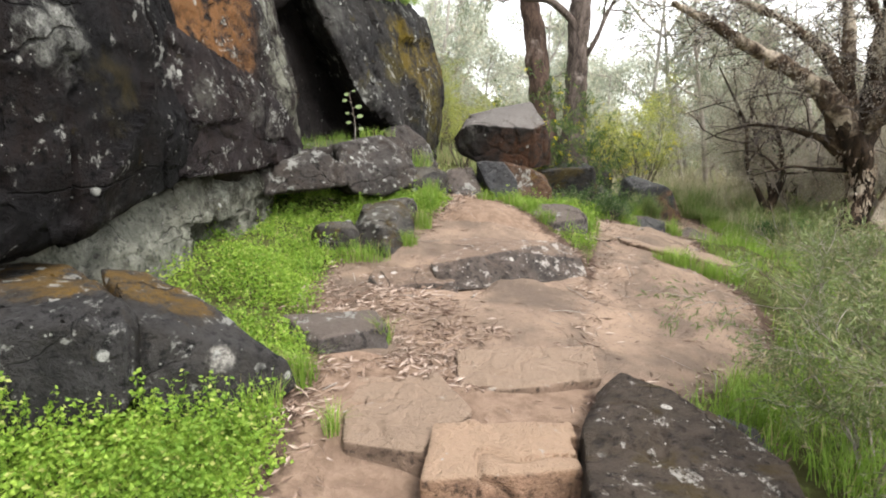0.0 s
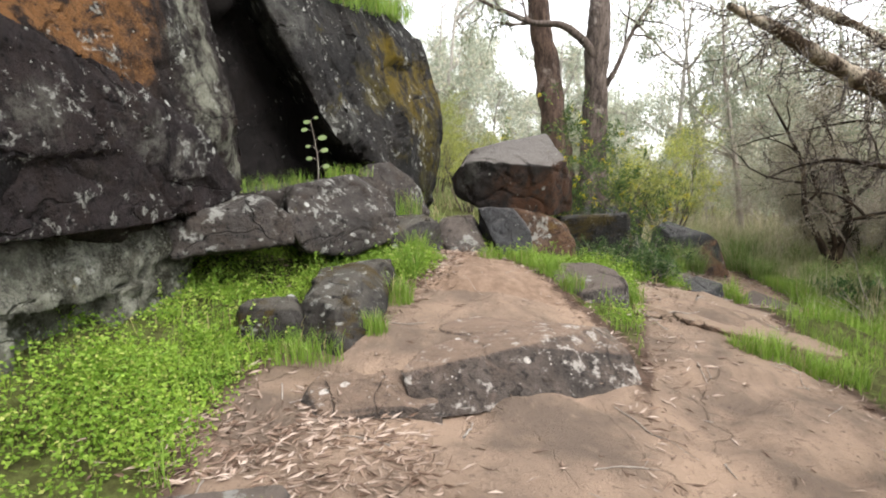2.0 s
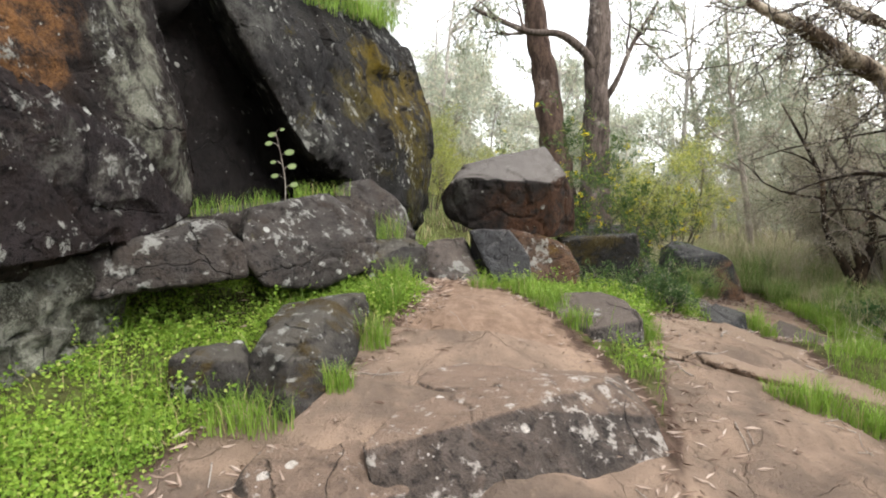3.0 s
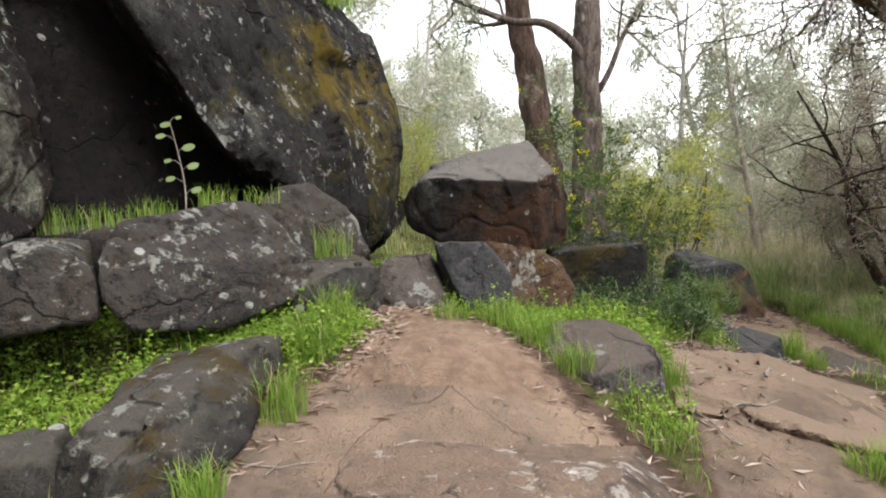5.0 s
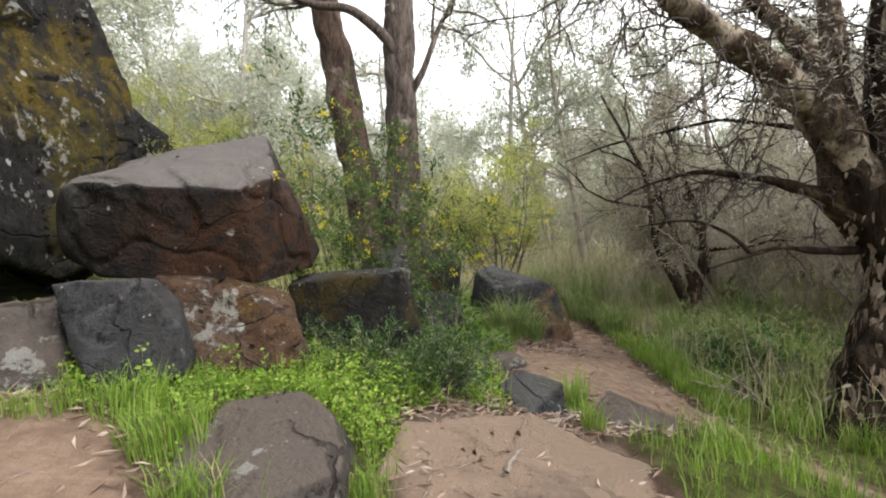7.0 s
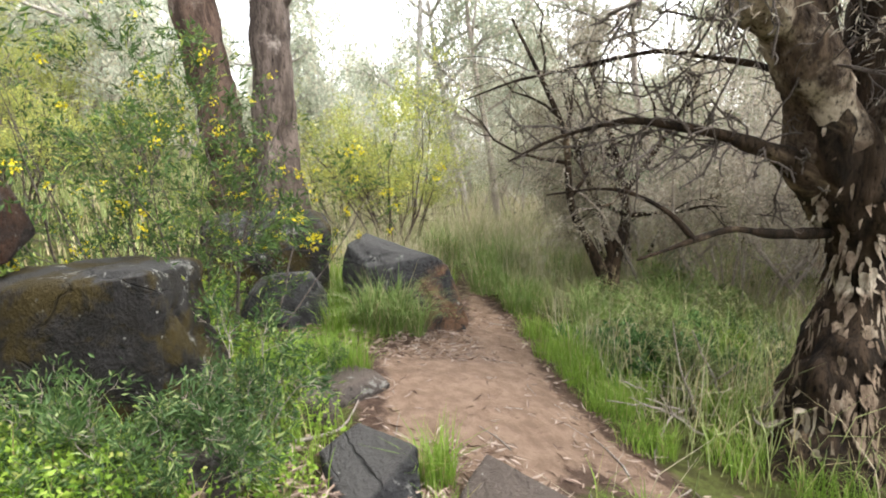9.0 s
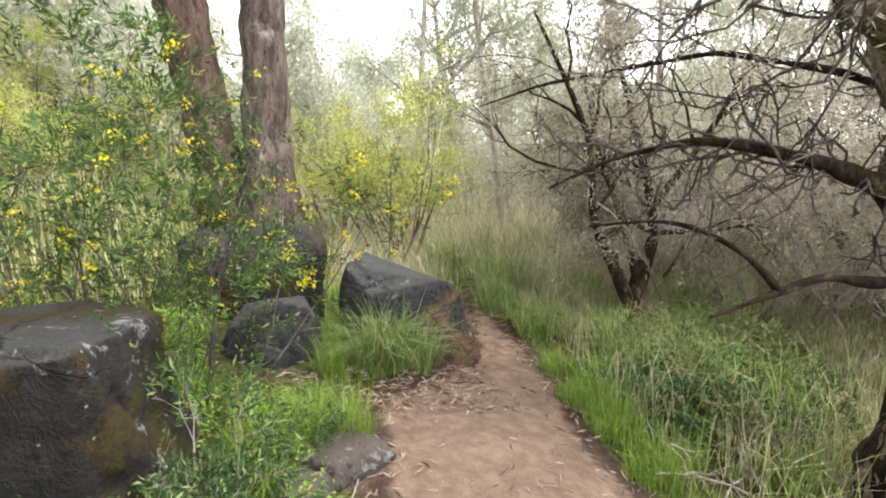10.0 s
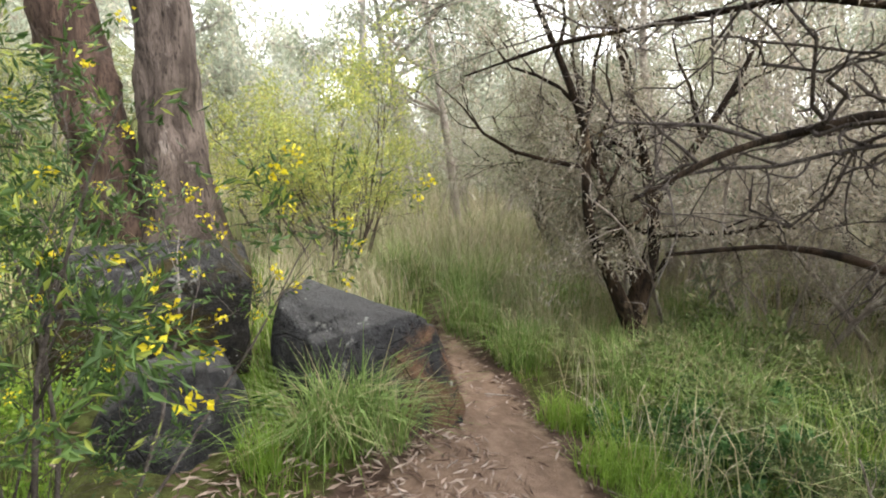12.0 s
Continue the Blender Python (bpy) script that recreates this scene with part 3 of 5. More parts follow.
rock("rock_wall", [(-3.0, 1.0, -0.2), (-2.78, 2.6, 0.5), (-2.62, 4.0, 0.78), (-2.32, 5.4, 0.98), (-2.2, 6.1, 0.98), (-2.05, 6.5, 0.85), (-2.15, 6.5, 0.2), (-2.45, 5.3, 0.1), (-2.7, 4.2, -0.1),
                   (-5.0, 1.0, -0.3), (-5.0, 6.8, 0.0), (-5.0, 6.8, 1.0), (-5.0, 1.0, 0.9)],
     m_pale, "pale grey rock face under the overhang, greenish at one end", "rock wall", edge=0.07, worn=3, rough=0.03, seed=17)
rock("rock_wall", [(-2.2, 4.4, 0.99), (-2.06, 5.5, 1.0), (-1.95, 6.3, 1.03), (-1.84, 6.95, 1.26), (-1.92, 6.5, 1.68), (-2.08, 5.9, 2.03), (-2.14, 5.55, 2.12), (-2.2, 4.9, 2.2), (-2.26, 4.35, 2.3), (-2.3, 4.2, 1.8),
                   (-2.9, 4.2, 1.0), (-2.9, 6.8, 1.2), (-2.9, 6.4, 1.7), (-2.9, 4.3, 2.3)],
     m_front, "dark lichened slab proud of the wall below the orange stain", "rock wall", edge=0.045, worn=1, rough=0.022, seed=19, facets=1.2)
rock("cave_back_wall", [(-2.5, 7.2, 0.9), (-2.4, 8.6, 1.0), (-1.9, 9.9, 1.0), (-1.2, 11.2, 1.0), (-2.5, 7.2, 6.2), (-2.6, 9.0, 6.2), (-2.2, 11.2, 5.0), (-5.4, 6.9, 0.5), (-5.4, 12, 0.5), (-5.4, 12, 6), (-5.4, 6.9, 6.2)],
     m_cave, "brown-black back wall of the shallow cave, darkened further for shade", "rock wall", edge=0.16, worn=2, rough=0.06, seed=23)
rock("leaning_boulder", [(-0.77, 8.85, 1.52), (-1.2, 8.35, 1.8), (-1.42, 8.1, 2.2), (-1.62, 7.75, 2.84), (-1.86, 7.6, 3.4), (-2.3, 7.2, 4.5), (-1.58, 9.2, 3.62), (-2.6, 7.2, 5.0),
                         (-0.9, 11.3, 4.1), (-0.5, 11.9, 3.9), (-0.2, 12.1, 3.1), (-0.12, 12.0, 2.2), (-0.25, 11.5, 1.15), (-0.5, 10.8, 0.85), (-0.62, 9.8, 1.5),
                         (-3.6, 8.6, 5.0), (-3.6, 12.6, 4.5), (-2.6, 13.2, 1.2), (-2.8, 10.0, 3.6), (-1.4, 13.0, 0.6)],
     m_lean, "huge leaning boulder streaked with gold moss and lichen", "boulder", edge=0.065, worn=1, rough=0.034, seed=31, facets=1.8)
rock("cliff_boulder", [(-0.62, 14.6, 0.6), (-0.5, 15.4, 1.6), (-0.6, 15.3, 2.9), (-1.1, 14.9, 3.4), (-2.6, 14.4, 3.6), (-2.6, 16.4, 3.6), (-0.9, 16.4, 2.8), (-0.7, 16.4, 0.7), (-2.8, 14.2, 0.5), (-2.8, 16.4, 0.5)],
     m_lean, "dark boulder standing behind the leaning one", "boulder", edge=0.14, rough=0.05, seed=37)
rock("ledge_rock", [(-2.2, 6.1, 0.98), (-1.62, 6.6, 1.22), (-1.42, 6.6, 1.16), (-1.24, 6.6, 1.0), (-1.22, 6.54, 0.78), (-1.62, 6.3, 0.74), (-2.1, 6.05, 0.7), (-2.3, 7.3, 1.22), (-1.65, 7.2, 1.2), (-1.5, 7.0, 0.7), (-2.3, 7.4, 0.6)],
     m_ledge, "low brown ledge jutting from the wall", "rock", "ledge blocks", edge=0.05, worn=3, rough=0.025, seed=41)
rock("ledge_rock", [(-1.36, 6.74, 1.08), (-1.3, 6.7, 0.84), (-1.18, 6.78, 0.66), (-0.85, 7.15, 0.58), (-0.45, 7.6, 0.72), (-0.42, 7.75, 0.95), (-0.6, 7.8, 1.2), (-0.95, 7.75, 1.42), (-1.36, 7.0, 1.3), (-1.6, 7.4, 1.3), (-1.0, 8.3, 1.42), (-0.5, 8.2, 0.7), (-1.7, 8.0, 0.6)],
     m_ledge, "rounded dark ledge block with lichen rings and moss", "rock", "ledge blocks", edge=0.045, worn=4, rough=0.022, seed=43)
rock("ledge_rock", [(-0.95, 8.3, 1.5), (-0.65, 8.75, 1.62), (-0.28, 8.95, 1.25), (-0.16, 8.8, 0.92), (-0.35, 8.5, 0.82), (-0.62, 8.2, 0.95), (-0.9, 8.0, 1.2), (-1.2, 9.2, 1.5), (-0.4, 9.6, 0.7), (-1.2, 9.2, 0.6)],
     m_ledge, "rough dark ledge block wedged under the leaning boulder", "rock", "ledge blocks", edge=0.05, worn=3, rough=0.03, seed=47)
rock("ledge_rock", [(-0.5, 7.55, 0.75), (-0.2, 7.9, 0.9), (-0.02, 8.25, 0.85), (0.0, 8.3, 0.5), (-0.15, 7.9, 0.45), (-0.45, 7.5, 0.4), (-0.7, 8.3, 0.9), (-0.4, 8.7, 0.95), (-0.3, 8.8, 0.4), (-0.8, 8.2, 0.4)],
     m_mossy, "tan-topped block at the foot of the ledge", "rock", "ledge blocks", edge=0.05, worn=3, rough=0.025, seed=48)
rock("cave_floor", [(-2.5, 7.2, 1.22), (-1.3, 7.4, 1.26), (-0.8, 8.3, 1.36), (-1.0, 9.3, 1.42), (-2.6, 9.6, 1.4), (-2.6, 7.2, 0.6), (-0.8, 8.4, 0.6), (-1.0, 9.4, 0.6), (-2.6, 9.6, 0.5)],
     m_ledge, "earthy floor of the shallow cave", "rock", edge=0.1, rough=0.02, seed=53)
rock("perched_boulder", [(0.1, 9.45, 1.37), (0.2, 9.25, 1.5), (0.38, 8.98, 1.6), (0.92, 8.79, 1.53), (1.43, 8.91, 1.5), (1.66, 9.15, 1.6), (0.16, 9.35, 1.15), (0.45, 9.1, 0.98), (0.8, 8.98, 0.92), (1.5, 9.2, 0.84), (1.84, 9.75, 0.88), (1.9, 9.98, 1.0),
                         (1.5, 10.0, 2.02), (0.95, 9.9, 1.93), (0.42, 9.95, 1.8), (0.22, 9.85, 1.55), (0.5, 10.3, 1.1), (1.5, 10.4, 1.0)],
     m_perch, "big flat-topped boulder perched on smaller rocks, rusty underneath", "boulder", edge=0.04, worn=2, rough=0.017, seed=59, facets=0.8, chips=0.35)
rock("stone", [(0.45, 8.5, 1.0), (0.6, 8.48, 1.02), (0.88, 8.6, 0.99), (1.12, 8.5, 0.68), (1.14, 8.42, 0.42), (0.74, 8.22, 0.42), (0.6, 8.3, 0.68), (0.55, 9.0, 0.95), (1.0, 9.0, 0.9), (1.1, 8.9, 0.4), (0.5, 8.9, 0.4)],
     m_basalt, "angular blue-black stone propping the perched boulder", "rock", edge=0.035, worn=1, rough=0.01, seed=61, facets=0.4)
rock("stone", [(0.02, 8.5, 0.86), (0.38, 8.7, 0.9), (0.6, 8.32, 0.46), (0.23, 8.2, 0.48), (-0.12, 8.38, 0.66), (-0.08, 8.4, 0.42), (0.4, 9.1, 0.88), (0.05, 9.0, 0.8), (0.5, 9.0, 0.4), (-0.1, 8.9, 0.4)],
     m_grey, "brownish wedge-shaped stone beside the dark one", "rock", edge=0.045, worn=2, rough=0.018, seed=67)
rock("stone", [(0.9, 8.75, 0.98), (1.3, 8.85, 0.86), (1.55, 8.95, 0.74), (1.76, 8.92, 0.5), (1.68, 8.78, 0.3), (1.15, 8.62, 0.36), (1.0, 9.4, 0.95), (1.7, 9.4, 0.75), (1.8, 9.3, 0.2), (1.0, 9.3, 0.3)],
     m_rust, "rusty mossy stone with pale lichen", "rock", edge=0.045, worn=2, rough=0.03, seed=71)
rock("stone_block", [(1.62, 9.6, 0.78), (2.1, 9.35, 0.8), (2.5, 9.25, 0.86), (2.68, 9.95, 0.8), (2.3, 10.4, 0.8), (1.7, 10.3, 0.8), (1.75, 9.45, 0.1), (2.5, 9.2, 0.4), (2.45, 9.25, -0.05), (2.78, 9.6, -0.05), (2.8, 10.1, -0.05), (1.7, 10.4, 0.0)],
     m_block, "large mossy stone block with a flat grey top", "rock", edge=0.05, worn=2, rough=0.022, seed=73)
rock("stone", [(1.42, 8.1, 0.36), (1.78, 8.2, 0.37), (1.96, 7.8, 0.32), (1.98, 7.38, 0.22), (1.93, 7.2, -0.06), (1.5, 7.1, 0.02), (1.28, 7.4, 0.2), (1.25, 7.75, 0.3), (1.5, 7.2, 0.18), (1.3, 8.1, 0.1), (1.4, 8.3, -0.05), (2.1, 8.2, -0.1)],
     m_grey, "squat grey boulder among grass at the path edge", "rock", edge=0.03, worn=2, rough=0.02, seed=79, facets=0.6)
rock("stone", [(-0.82, 6.2, 0.46), (-0.58, 6.6, 0.56), (-0.42, 7.05, 0.56), (-0.38, 6.8, 0.42), (-0.36, 6.4, 0.2), (-0.44, 5.85, 0.14), (-0.68, 5.75, 0.36), (-0.9, 5.95, 0.44), (-1.1, 5.9, 0.1), (-1.1, 6.9, 0.5), (-0.7, 7.2, 0.4), (-0.6, 5.5, 0.0)],
     m_mossy, "lichen-spotted dark stone in the herbs beside the path", "rock", edge=0.04, worn=2, rough=0.025, seed=83)
rock("stone", block(-1.25, 5.95, -0.05, 0.36, 0.5, 0.4, 20, seed=4), m_mossy, "dark stone half hidden by herbs", "rock", edge=0.05, rough=0.02, seed=84)
rock("rock_slab", [(-0.12, 5.22, 0.05), (0.3, 5.36, 0.09), (0.68, 5.55, 0.11), (1.3, 6.0, 0.14), (1.56, 5.82, -0.04), (1.6, 5.6, -0.24), (0.8, 5.25, -0.2), (0.13, 5.0, -0.18), (-0.05, 5.08, -0.12), (0.2, 6.6, 0.1), (1.6, 6.7, -0.04), (0.1, 6.6, -0.2), (1.7, 6.6, -0.3)],
     m_slab, "tilted slab of rock crossing the path with white lichen spots", "rock slab", "rock slabs of the path", edge=0.03, worn=1, rough=0.009, seed=89, facets=0.3)
rock("rock_slab", [(-0.75, 5.2, -0.06), (-0.1, 5.25, -0.02), (0.15, 5.05, -0.1), (-0.55, 4.9, -0.16), (-0.8, 5.05, -0.2), (0.2, 4.9, -0.3), (-0.6, 4.85, -0.3), (-0.6, 5.8, 0.03), (0.1, 5.8, 0.02), (-0.6, 5.8, -0.3), (0.1, 5.8, -0.3)],
     m_slab, "flat brown slab stepping up beside the tilted one", "rock slab", "rock slabs of the path", edge=0.03, worn=1, rough=0.009, seed=91, facets=0.3)
rock("rock_slab", [(1.95, 7.1, -0.0), (2.49, 6.9, -0.07), (3.0, 6.78, -0.19), (3.55, 6.62, -0.3), (4.0, 6.9, -0.42), (2.1, 7.6, 0.04), (2.35, 8.25, 0.06), (3.2, 8.5, -0.06), (3.75, 7.7, -0.24),
                   (2.0, 7.2, -0.4), (2.5, 7.0, -0.5), (3.5, 6.7, -0.7), (4.05, 7.0, -0.75), (2.5, 8.4, -0.4), (3.3, 8.5, -0.4), (3.85, 7.7, -0.6)],
     m_tan, "broad tan rock shelf sloping beside the path", "rock slab", "rock slabs of the path", edge=0.045, worn=1, rough=0.022, seed=97)
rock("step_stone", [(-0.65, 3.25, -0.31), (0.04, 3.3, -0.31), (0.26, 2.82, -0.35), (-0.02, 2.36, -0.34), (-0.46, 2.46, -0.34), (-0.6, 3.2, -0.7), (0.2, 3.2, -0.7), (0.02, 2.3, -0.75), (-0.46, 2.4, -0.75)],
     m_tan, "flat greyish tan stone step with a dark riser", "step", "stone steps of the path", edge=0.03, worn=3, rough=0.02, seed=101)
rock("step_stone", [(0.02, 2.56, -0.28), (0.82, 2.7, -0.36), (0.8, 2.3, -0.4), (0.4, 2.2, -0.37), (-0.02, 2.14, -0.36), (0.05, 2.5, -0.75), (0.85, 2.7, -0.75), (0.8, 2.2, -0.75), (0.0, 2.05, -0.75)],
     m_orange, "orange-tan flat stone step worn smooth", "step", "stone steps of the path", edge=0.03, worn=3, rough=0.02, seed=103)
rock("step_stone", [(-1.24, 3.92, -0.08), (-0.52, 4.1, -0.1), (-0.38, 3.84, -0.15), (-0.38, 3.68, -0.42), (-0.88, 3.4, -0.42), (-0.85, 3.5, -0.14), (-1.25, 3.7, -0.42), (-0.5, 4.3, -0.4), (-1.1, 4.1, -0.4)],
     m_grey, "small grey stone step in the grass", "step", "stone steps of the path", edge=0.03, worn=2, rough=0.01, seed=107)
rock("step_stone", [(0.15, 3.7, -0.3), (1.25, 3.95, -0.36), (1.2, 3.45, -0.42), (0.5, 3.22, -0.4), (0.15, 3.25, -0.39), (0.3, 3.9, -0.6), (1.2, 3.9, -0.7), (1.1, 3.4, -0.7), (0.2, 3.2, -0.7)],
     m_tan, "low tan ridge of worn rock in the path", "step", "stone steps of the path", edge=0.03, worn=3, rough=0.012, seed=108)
rock("stone", [(1.3, 3.35, -0.34), (1.5, 3.0, -0.28), (1.82, 2.3, -0.34), (1.75, 1.9, -0.42), (0.72, 1.75, -0.32), (0.84, 2.5, -0.34), (1.1, 3.2, -0.42), (1.3, 3.4, -0.8), (0.7, 1.7, -0.85), (1.9, 1.8, -0.9), (1.95, 2.4, -0.85), (0.8, 2.6, -0.8)],
     m_step, "dark pitted stone with white lichen beside the steps", "rock", edge=0.03, worn=2, rough=0.018, seed=109)
rock("stone", [(1.55, 3.05, -0.38), (1.95, 2.78, -0.44), (1.98, 2.66, -0.52), (1.9, 2.6, -0.6), (1.5, 2.85, -0.5), (1.6, 3.1, -0.6), (2.0, 2.8, -0.62)],
     m_basalt, "smooth grey stone lying in the grass", "rock", edge=0.03, worn=3, rough=0.008, seed=113)
rock("stone", [(-3.0, 3.3, 0.52), (-2.4, 3.2, 0.52), (-1.6, 2.5, 0.42), (-1.5, 2.35, 0.34), (-1.5, 2.3, -0.1), (-2.2, 2.2, 0.42), (-2.3, 2.1, -0.2), (-3.2, 2.2, 0.5), (-3.2, 2.2, -0.2), (-1.7, 3.1, 0.0), (-3.0, 3.4, 0.0)],
     m_mossbig, "large mossy grey stone below the wall", "rock", edge=0.045, worn=3, rough=0.025, seed=127)
rock("stone", [(-2.05, 3.0, 0.52), (-1.88, 3.2, 0.46), (-1.45, 3.05, 0.31), (-0.9, 2.9, -0.04), (-0.84, 2.95, -0.25), (-0.95, 2.75, -0.3), (-1.25, 2.72, 0.0), (-1.25, 2.6, -0.3), (-1.5, 2.5, 0.3), (-1.5, 2.45, -0.2), (-2.0, 2.9, 0.0), (-1.2, 3.4, -0.2)],
     m_mossbig, "long sloping grey stone with moss and a bird-white streak", "rock", edge=0.04, worn=2, rough=0.022, seed=131)
rock("stone", [(3.2, 9.12, -0.08), (3.42, 9.15, 0.02), (3.66, 8.95, -0.07), (3.62, 8.72, -0.42), (3.22, 8.74, -0.4), (3.3, 8.72, -0.2), (3.25, 9.3, -0.4), (3.72, 9.2, -0.45)], m_basalt, "small blue-grey stone at the shelf edge", "rock", "loose stones", edge=0.03, worn=1, rough=0.01, seed=137)
rock("stone", [(3.8, 8.72, -0.22), (4.0, 8.86, -0.14), (4.32, 8.5, -0.26), (4.36, 8.3, -0.6), (4.3, 8.22, -0.42), (3.9, 8.05, -0.7), (3.74, 8.4, -0.4), (3.95, 8.12, -0.42), (4.0, 9.1, -0.65), (4.5, 8.8, -0.66), (3.7, 8.6, -0.7)], m_grey, "dark brown angular stone in grass", "rock", "loose stones", edge=0.03, worn=1, rough=0.01, seed=139)
for sx, sy, sw, sh, sd in ((2.72, 8.98, 0.34, 0.24, 5), (2.45, 9.0, 0.22, 0.18, 6), (3.5, 10.1, 0.5, 0.14, 7), (3.25, 9.75, 0.32, 0.16, 8), (3.3, 10.5, 0.4, 0.16, 9)):
    sz = float(height(sx, sy)[0])
    rock("stone", block(sx, sy, sz - 0.12, sz + sh * 0.7, sw, sw * 0.8, sd * 31, seed=sd), m_grey, "small brown stone half sunk in leaf litter", "rock", "loose stones", edge=0.03, worn=2, rough=0.01, seed=sd)
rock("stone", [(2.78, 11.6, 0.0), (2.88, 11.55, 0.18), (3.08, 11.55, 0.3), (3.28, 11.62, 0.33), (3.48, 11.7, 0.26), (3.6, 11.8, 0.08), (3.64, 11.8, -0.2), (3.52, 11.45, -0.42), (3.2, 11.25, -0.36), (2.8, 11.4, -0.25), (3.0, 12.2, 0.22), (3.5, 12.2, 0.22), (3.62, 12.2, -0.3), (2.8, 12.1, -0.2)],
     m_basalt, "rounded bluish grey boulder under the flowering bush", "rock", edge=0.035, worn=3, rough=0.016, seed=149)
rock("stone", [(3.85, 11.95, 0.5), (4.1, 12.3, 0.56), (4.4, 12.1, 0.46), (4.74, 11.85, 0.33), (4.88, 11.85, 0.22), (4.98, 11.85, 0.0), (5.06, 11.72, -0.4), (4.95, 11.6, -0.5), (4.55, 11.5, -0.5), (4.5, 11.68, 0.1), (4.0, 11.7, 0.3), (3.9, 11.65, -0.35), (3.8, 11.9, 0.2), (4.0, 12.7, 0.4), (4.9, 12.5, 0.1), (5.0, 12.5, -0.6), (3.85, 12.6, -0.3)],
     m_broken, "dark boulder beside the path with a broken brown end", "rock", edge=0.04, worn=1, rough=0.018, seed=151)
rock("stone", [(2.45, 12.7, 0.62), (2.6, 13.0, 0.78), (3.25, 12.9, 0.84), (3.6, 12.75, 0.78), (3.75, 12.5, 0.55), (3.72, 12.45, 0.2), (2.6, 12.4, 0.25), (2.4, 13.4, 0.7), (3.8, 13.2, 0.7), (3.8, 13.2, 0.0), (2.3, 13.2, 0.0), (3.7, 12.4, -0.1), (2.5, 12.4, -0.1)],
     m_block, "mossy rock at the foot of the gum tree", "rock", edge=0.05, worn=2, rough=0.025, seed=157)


# ---- plants: stems, twigs and leaves ----
def unit(v):
    v = np.asarray(v, float)
    return v / (np.linalg.norm(v, axis=-1, keepdims=True) + 1e-9)


def tube(points, radii, sides=8, rough=0.0, seed=0):
    """Verts and quads of a tapered, slightly knotty stem."""
    p, r = np.asarray(points, float), np.asarray(radii, float)
    t = unit(np.gradient(p, axis=0))
    a = unit(np.cross(t, (0.31, 0.93, 0.2)))
    b = np.cross(t, a)
    ang = np.linspace(0, 2 * math.pi, sides, endpoint=False)
    ring = np.cos(ang)[None, :, None] * a[:, None] + np.sin(ang)[None, :, None] * b[:, None]
    v = p[:, None] + ring * r[:, None, None]
    if rough:
        flat = v.reshape(-1, 3)
        k = 1 + rough * fbm(flat * (1, 1, 0.45), 5.0, 4, seed)
        v = p[:, None] + ring * r[:, None, None] * k.reshape(len(p), sides, 1)
    n = len(p)
    i = (np.arange(n - 1)[:, None] * sides + np.arange(sides)[None]).ravel()
    j = (np.arange(n - 1)[:, None] * sides + (np.arange(sides)[None] + 1) % sides).ravel()
    return v.reshape(-1, 3), np.stack([i, j, j + sides, i + sides], 1)


def smooth_line(points, radii, step=0.12):
    """A rounded line through a few points, with its radii."""
    p = np.asarray(points, float)
    s = np.concatenate([[0], np.cumsum(np.linalg.norm(np.diff(p, axis=0), axis=1))])
    n = max(4, int(s[-1] / step))
    q = np.linspace(0, s[-1], n)
    out = np.stack([np.interp(q, s, p[:, k]) for k in range(3)], 1)
    for _ in range(max(2, int(0.16 / step) + 2)):
        out[1:-1] = 0.5 * out[1:-1] + 0.25 * (out[:-2] + out[2:])
    return out, np.interp(q, s, radii)


def limb(rng, start, way, length, r0, wiggle=0.25, lift=0.0, n=7, taper=0.25):
    """A wandering branch."""
    d, p, step = unit(way), np.array(start, float), length / (n - 1)
    pts = [p]
    for _ in range(n - 1):
        d = unit(d + rng.normal(0, wiggle, 3) + (0, 0, lift))
        p = p + d * step
        pts.append(p)
    return np.array(pts), np.linspace(r0, r0 * taper, n)


def ramify(rng, line, radii, levels, count, ratio=0.55, spread=0.8, wiggle=0.25, lift=0.0, keep=0.25):
    """All the branches that leave a line, level by level: (points, radii, level)."""
    out, now = [], [(line, radii)]
    for level in range(levels):
        nxt = []
        for p, r in now:
            length = np.linalg.norm(np.diff(p, axis=0), axis=1).sum()
            for _ in range(max(1, int(round(count[level] * rng.uniform(0.7, 1.3))))):
                u = rng.uniform(keep, 1.0) * (len(p) - 1)
                i = min(int(u), len(p) - 2)
                at = p[i] + (p[i + 1] - p[i]) * (u - i)
                way = unit(unit(p[i + 1] - p[i]) + rng.normal(0, spread, 3))
                nxt.append(limb(rng, at, way, length * ratio * rng.uniform(0.6, 1.25), max(0.0025, np.interp(u, range(len(r)), r) * 0.6), wiggle, lift, 6))
        out += [(p, r, level) for p, r in nxt]
        now = nxt
    return out


def leaves(centres, ways, length, width, rng, fold=0.15):
    """Rhombic blades: verts and quads."""
    n = len(centres)
    w = unit(ways)
    side = unit(np.cross(w, unit(rng.normal(0, 1, (n, 3)))))
    up = np.cross(side, w)
    L, W = np.broadcast_to(length, n)[:, None] * rng.uniform(0.6, 1.3, (n, 1)), np.broadcast_to(width, n)[:, None] * rng.uniform(0.7, 1.2, (n, 1))
    c = np.asarray(centres)
    v = np.stack([c, c + w * L * 0.45 + side * W / 2 + up * W * fold, c + w * L - up * L * 0.08, c + w * L * 0.45 - side * W / 2 + up * W * fold], 1)
    return v.reshape(-1, 3), np.arange(4 * n).reshape(n, 4)


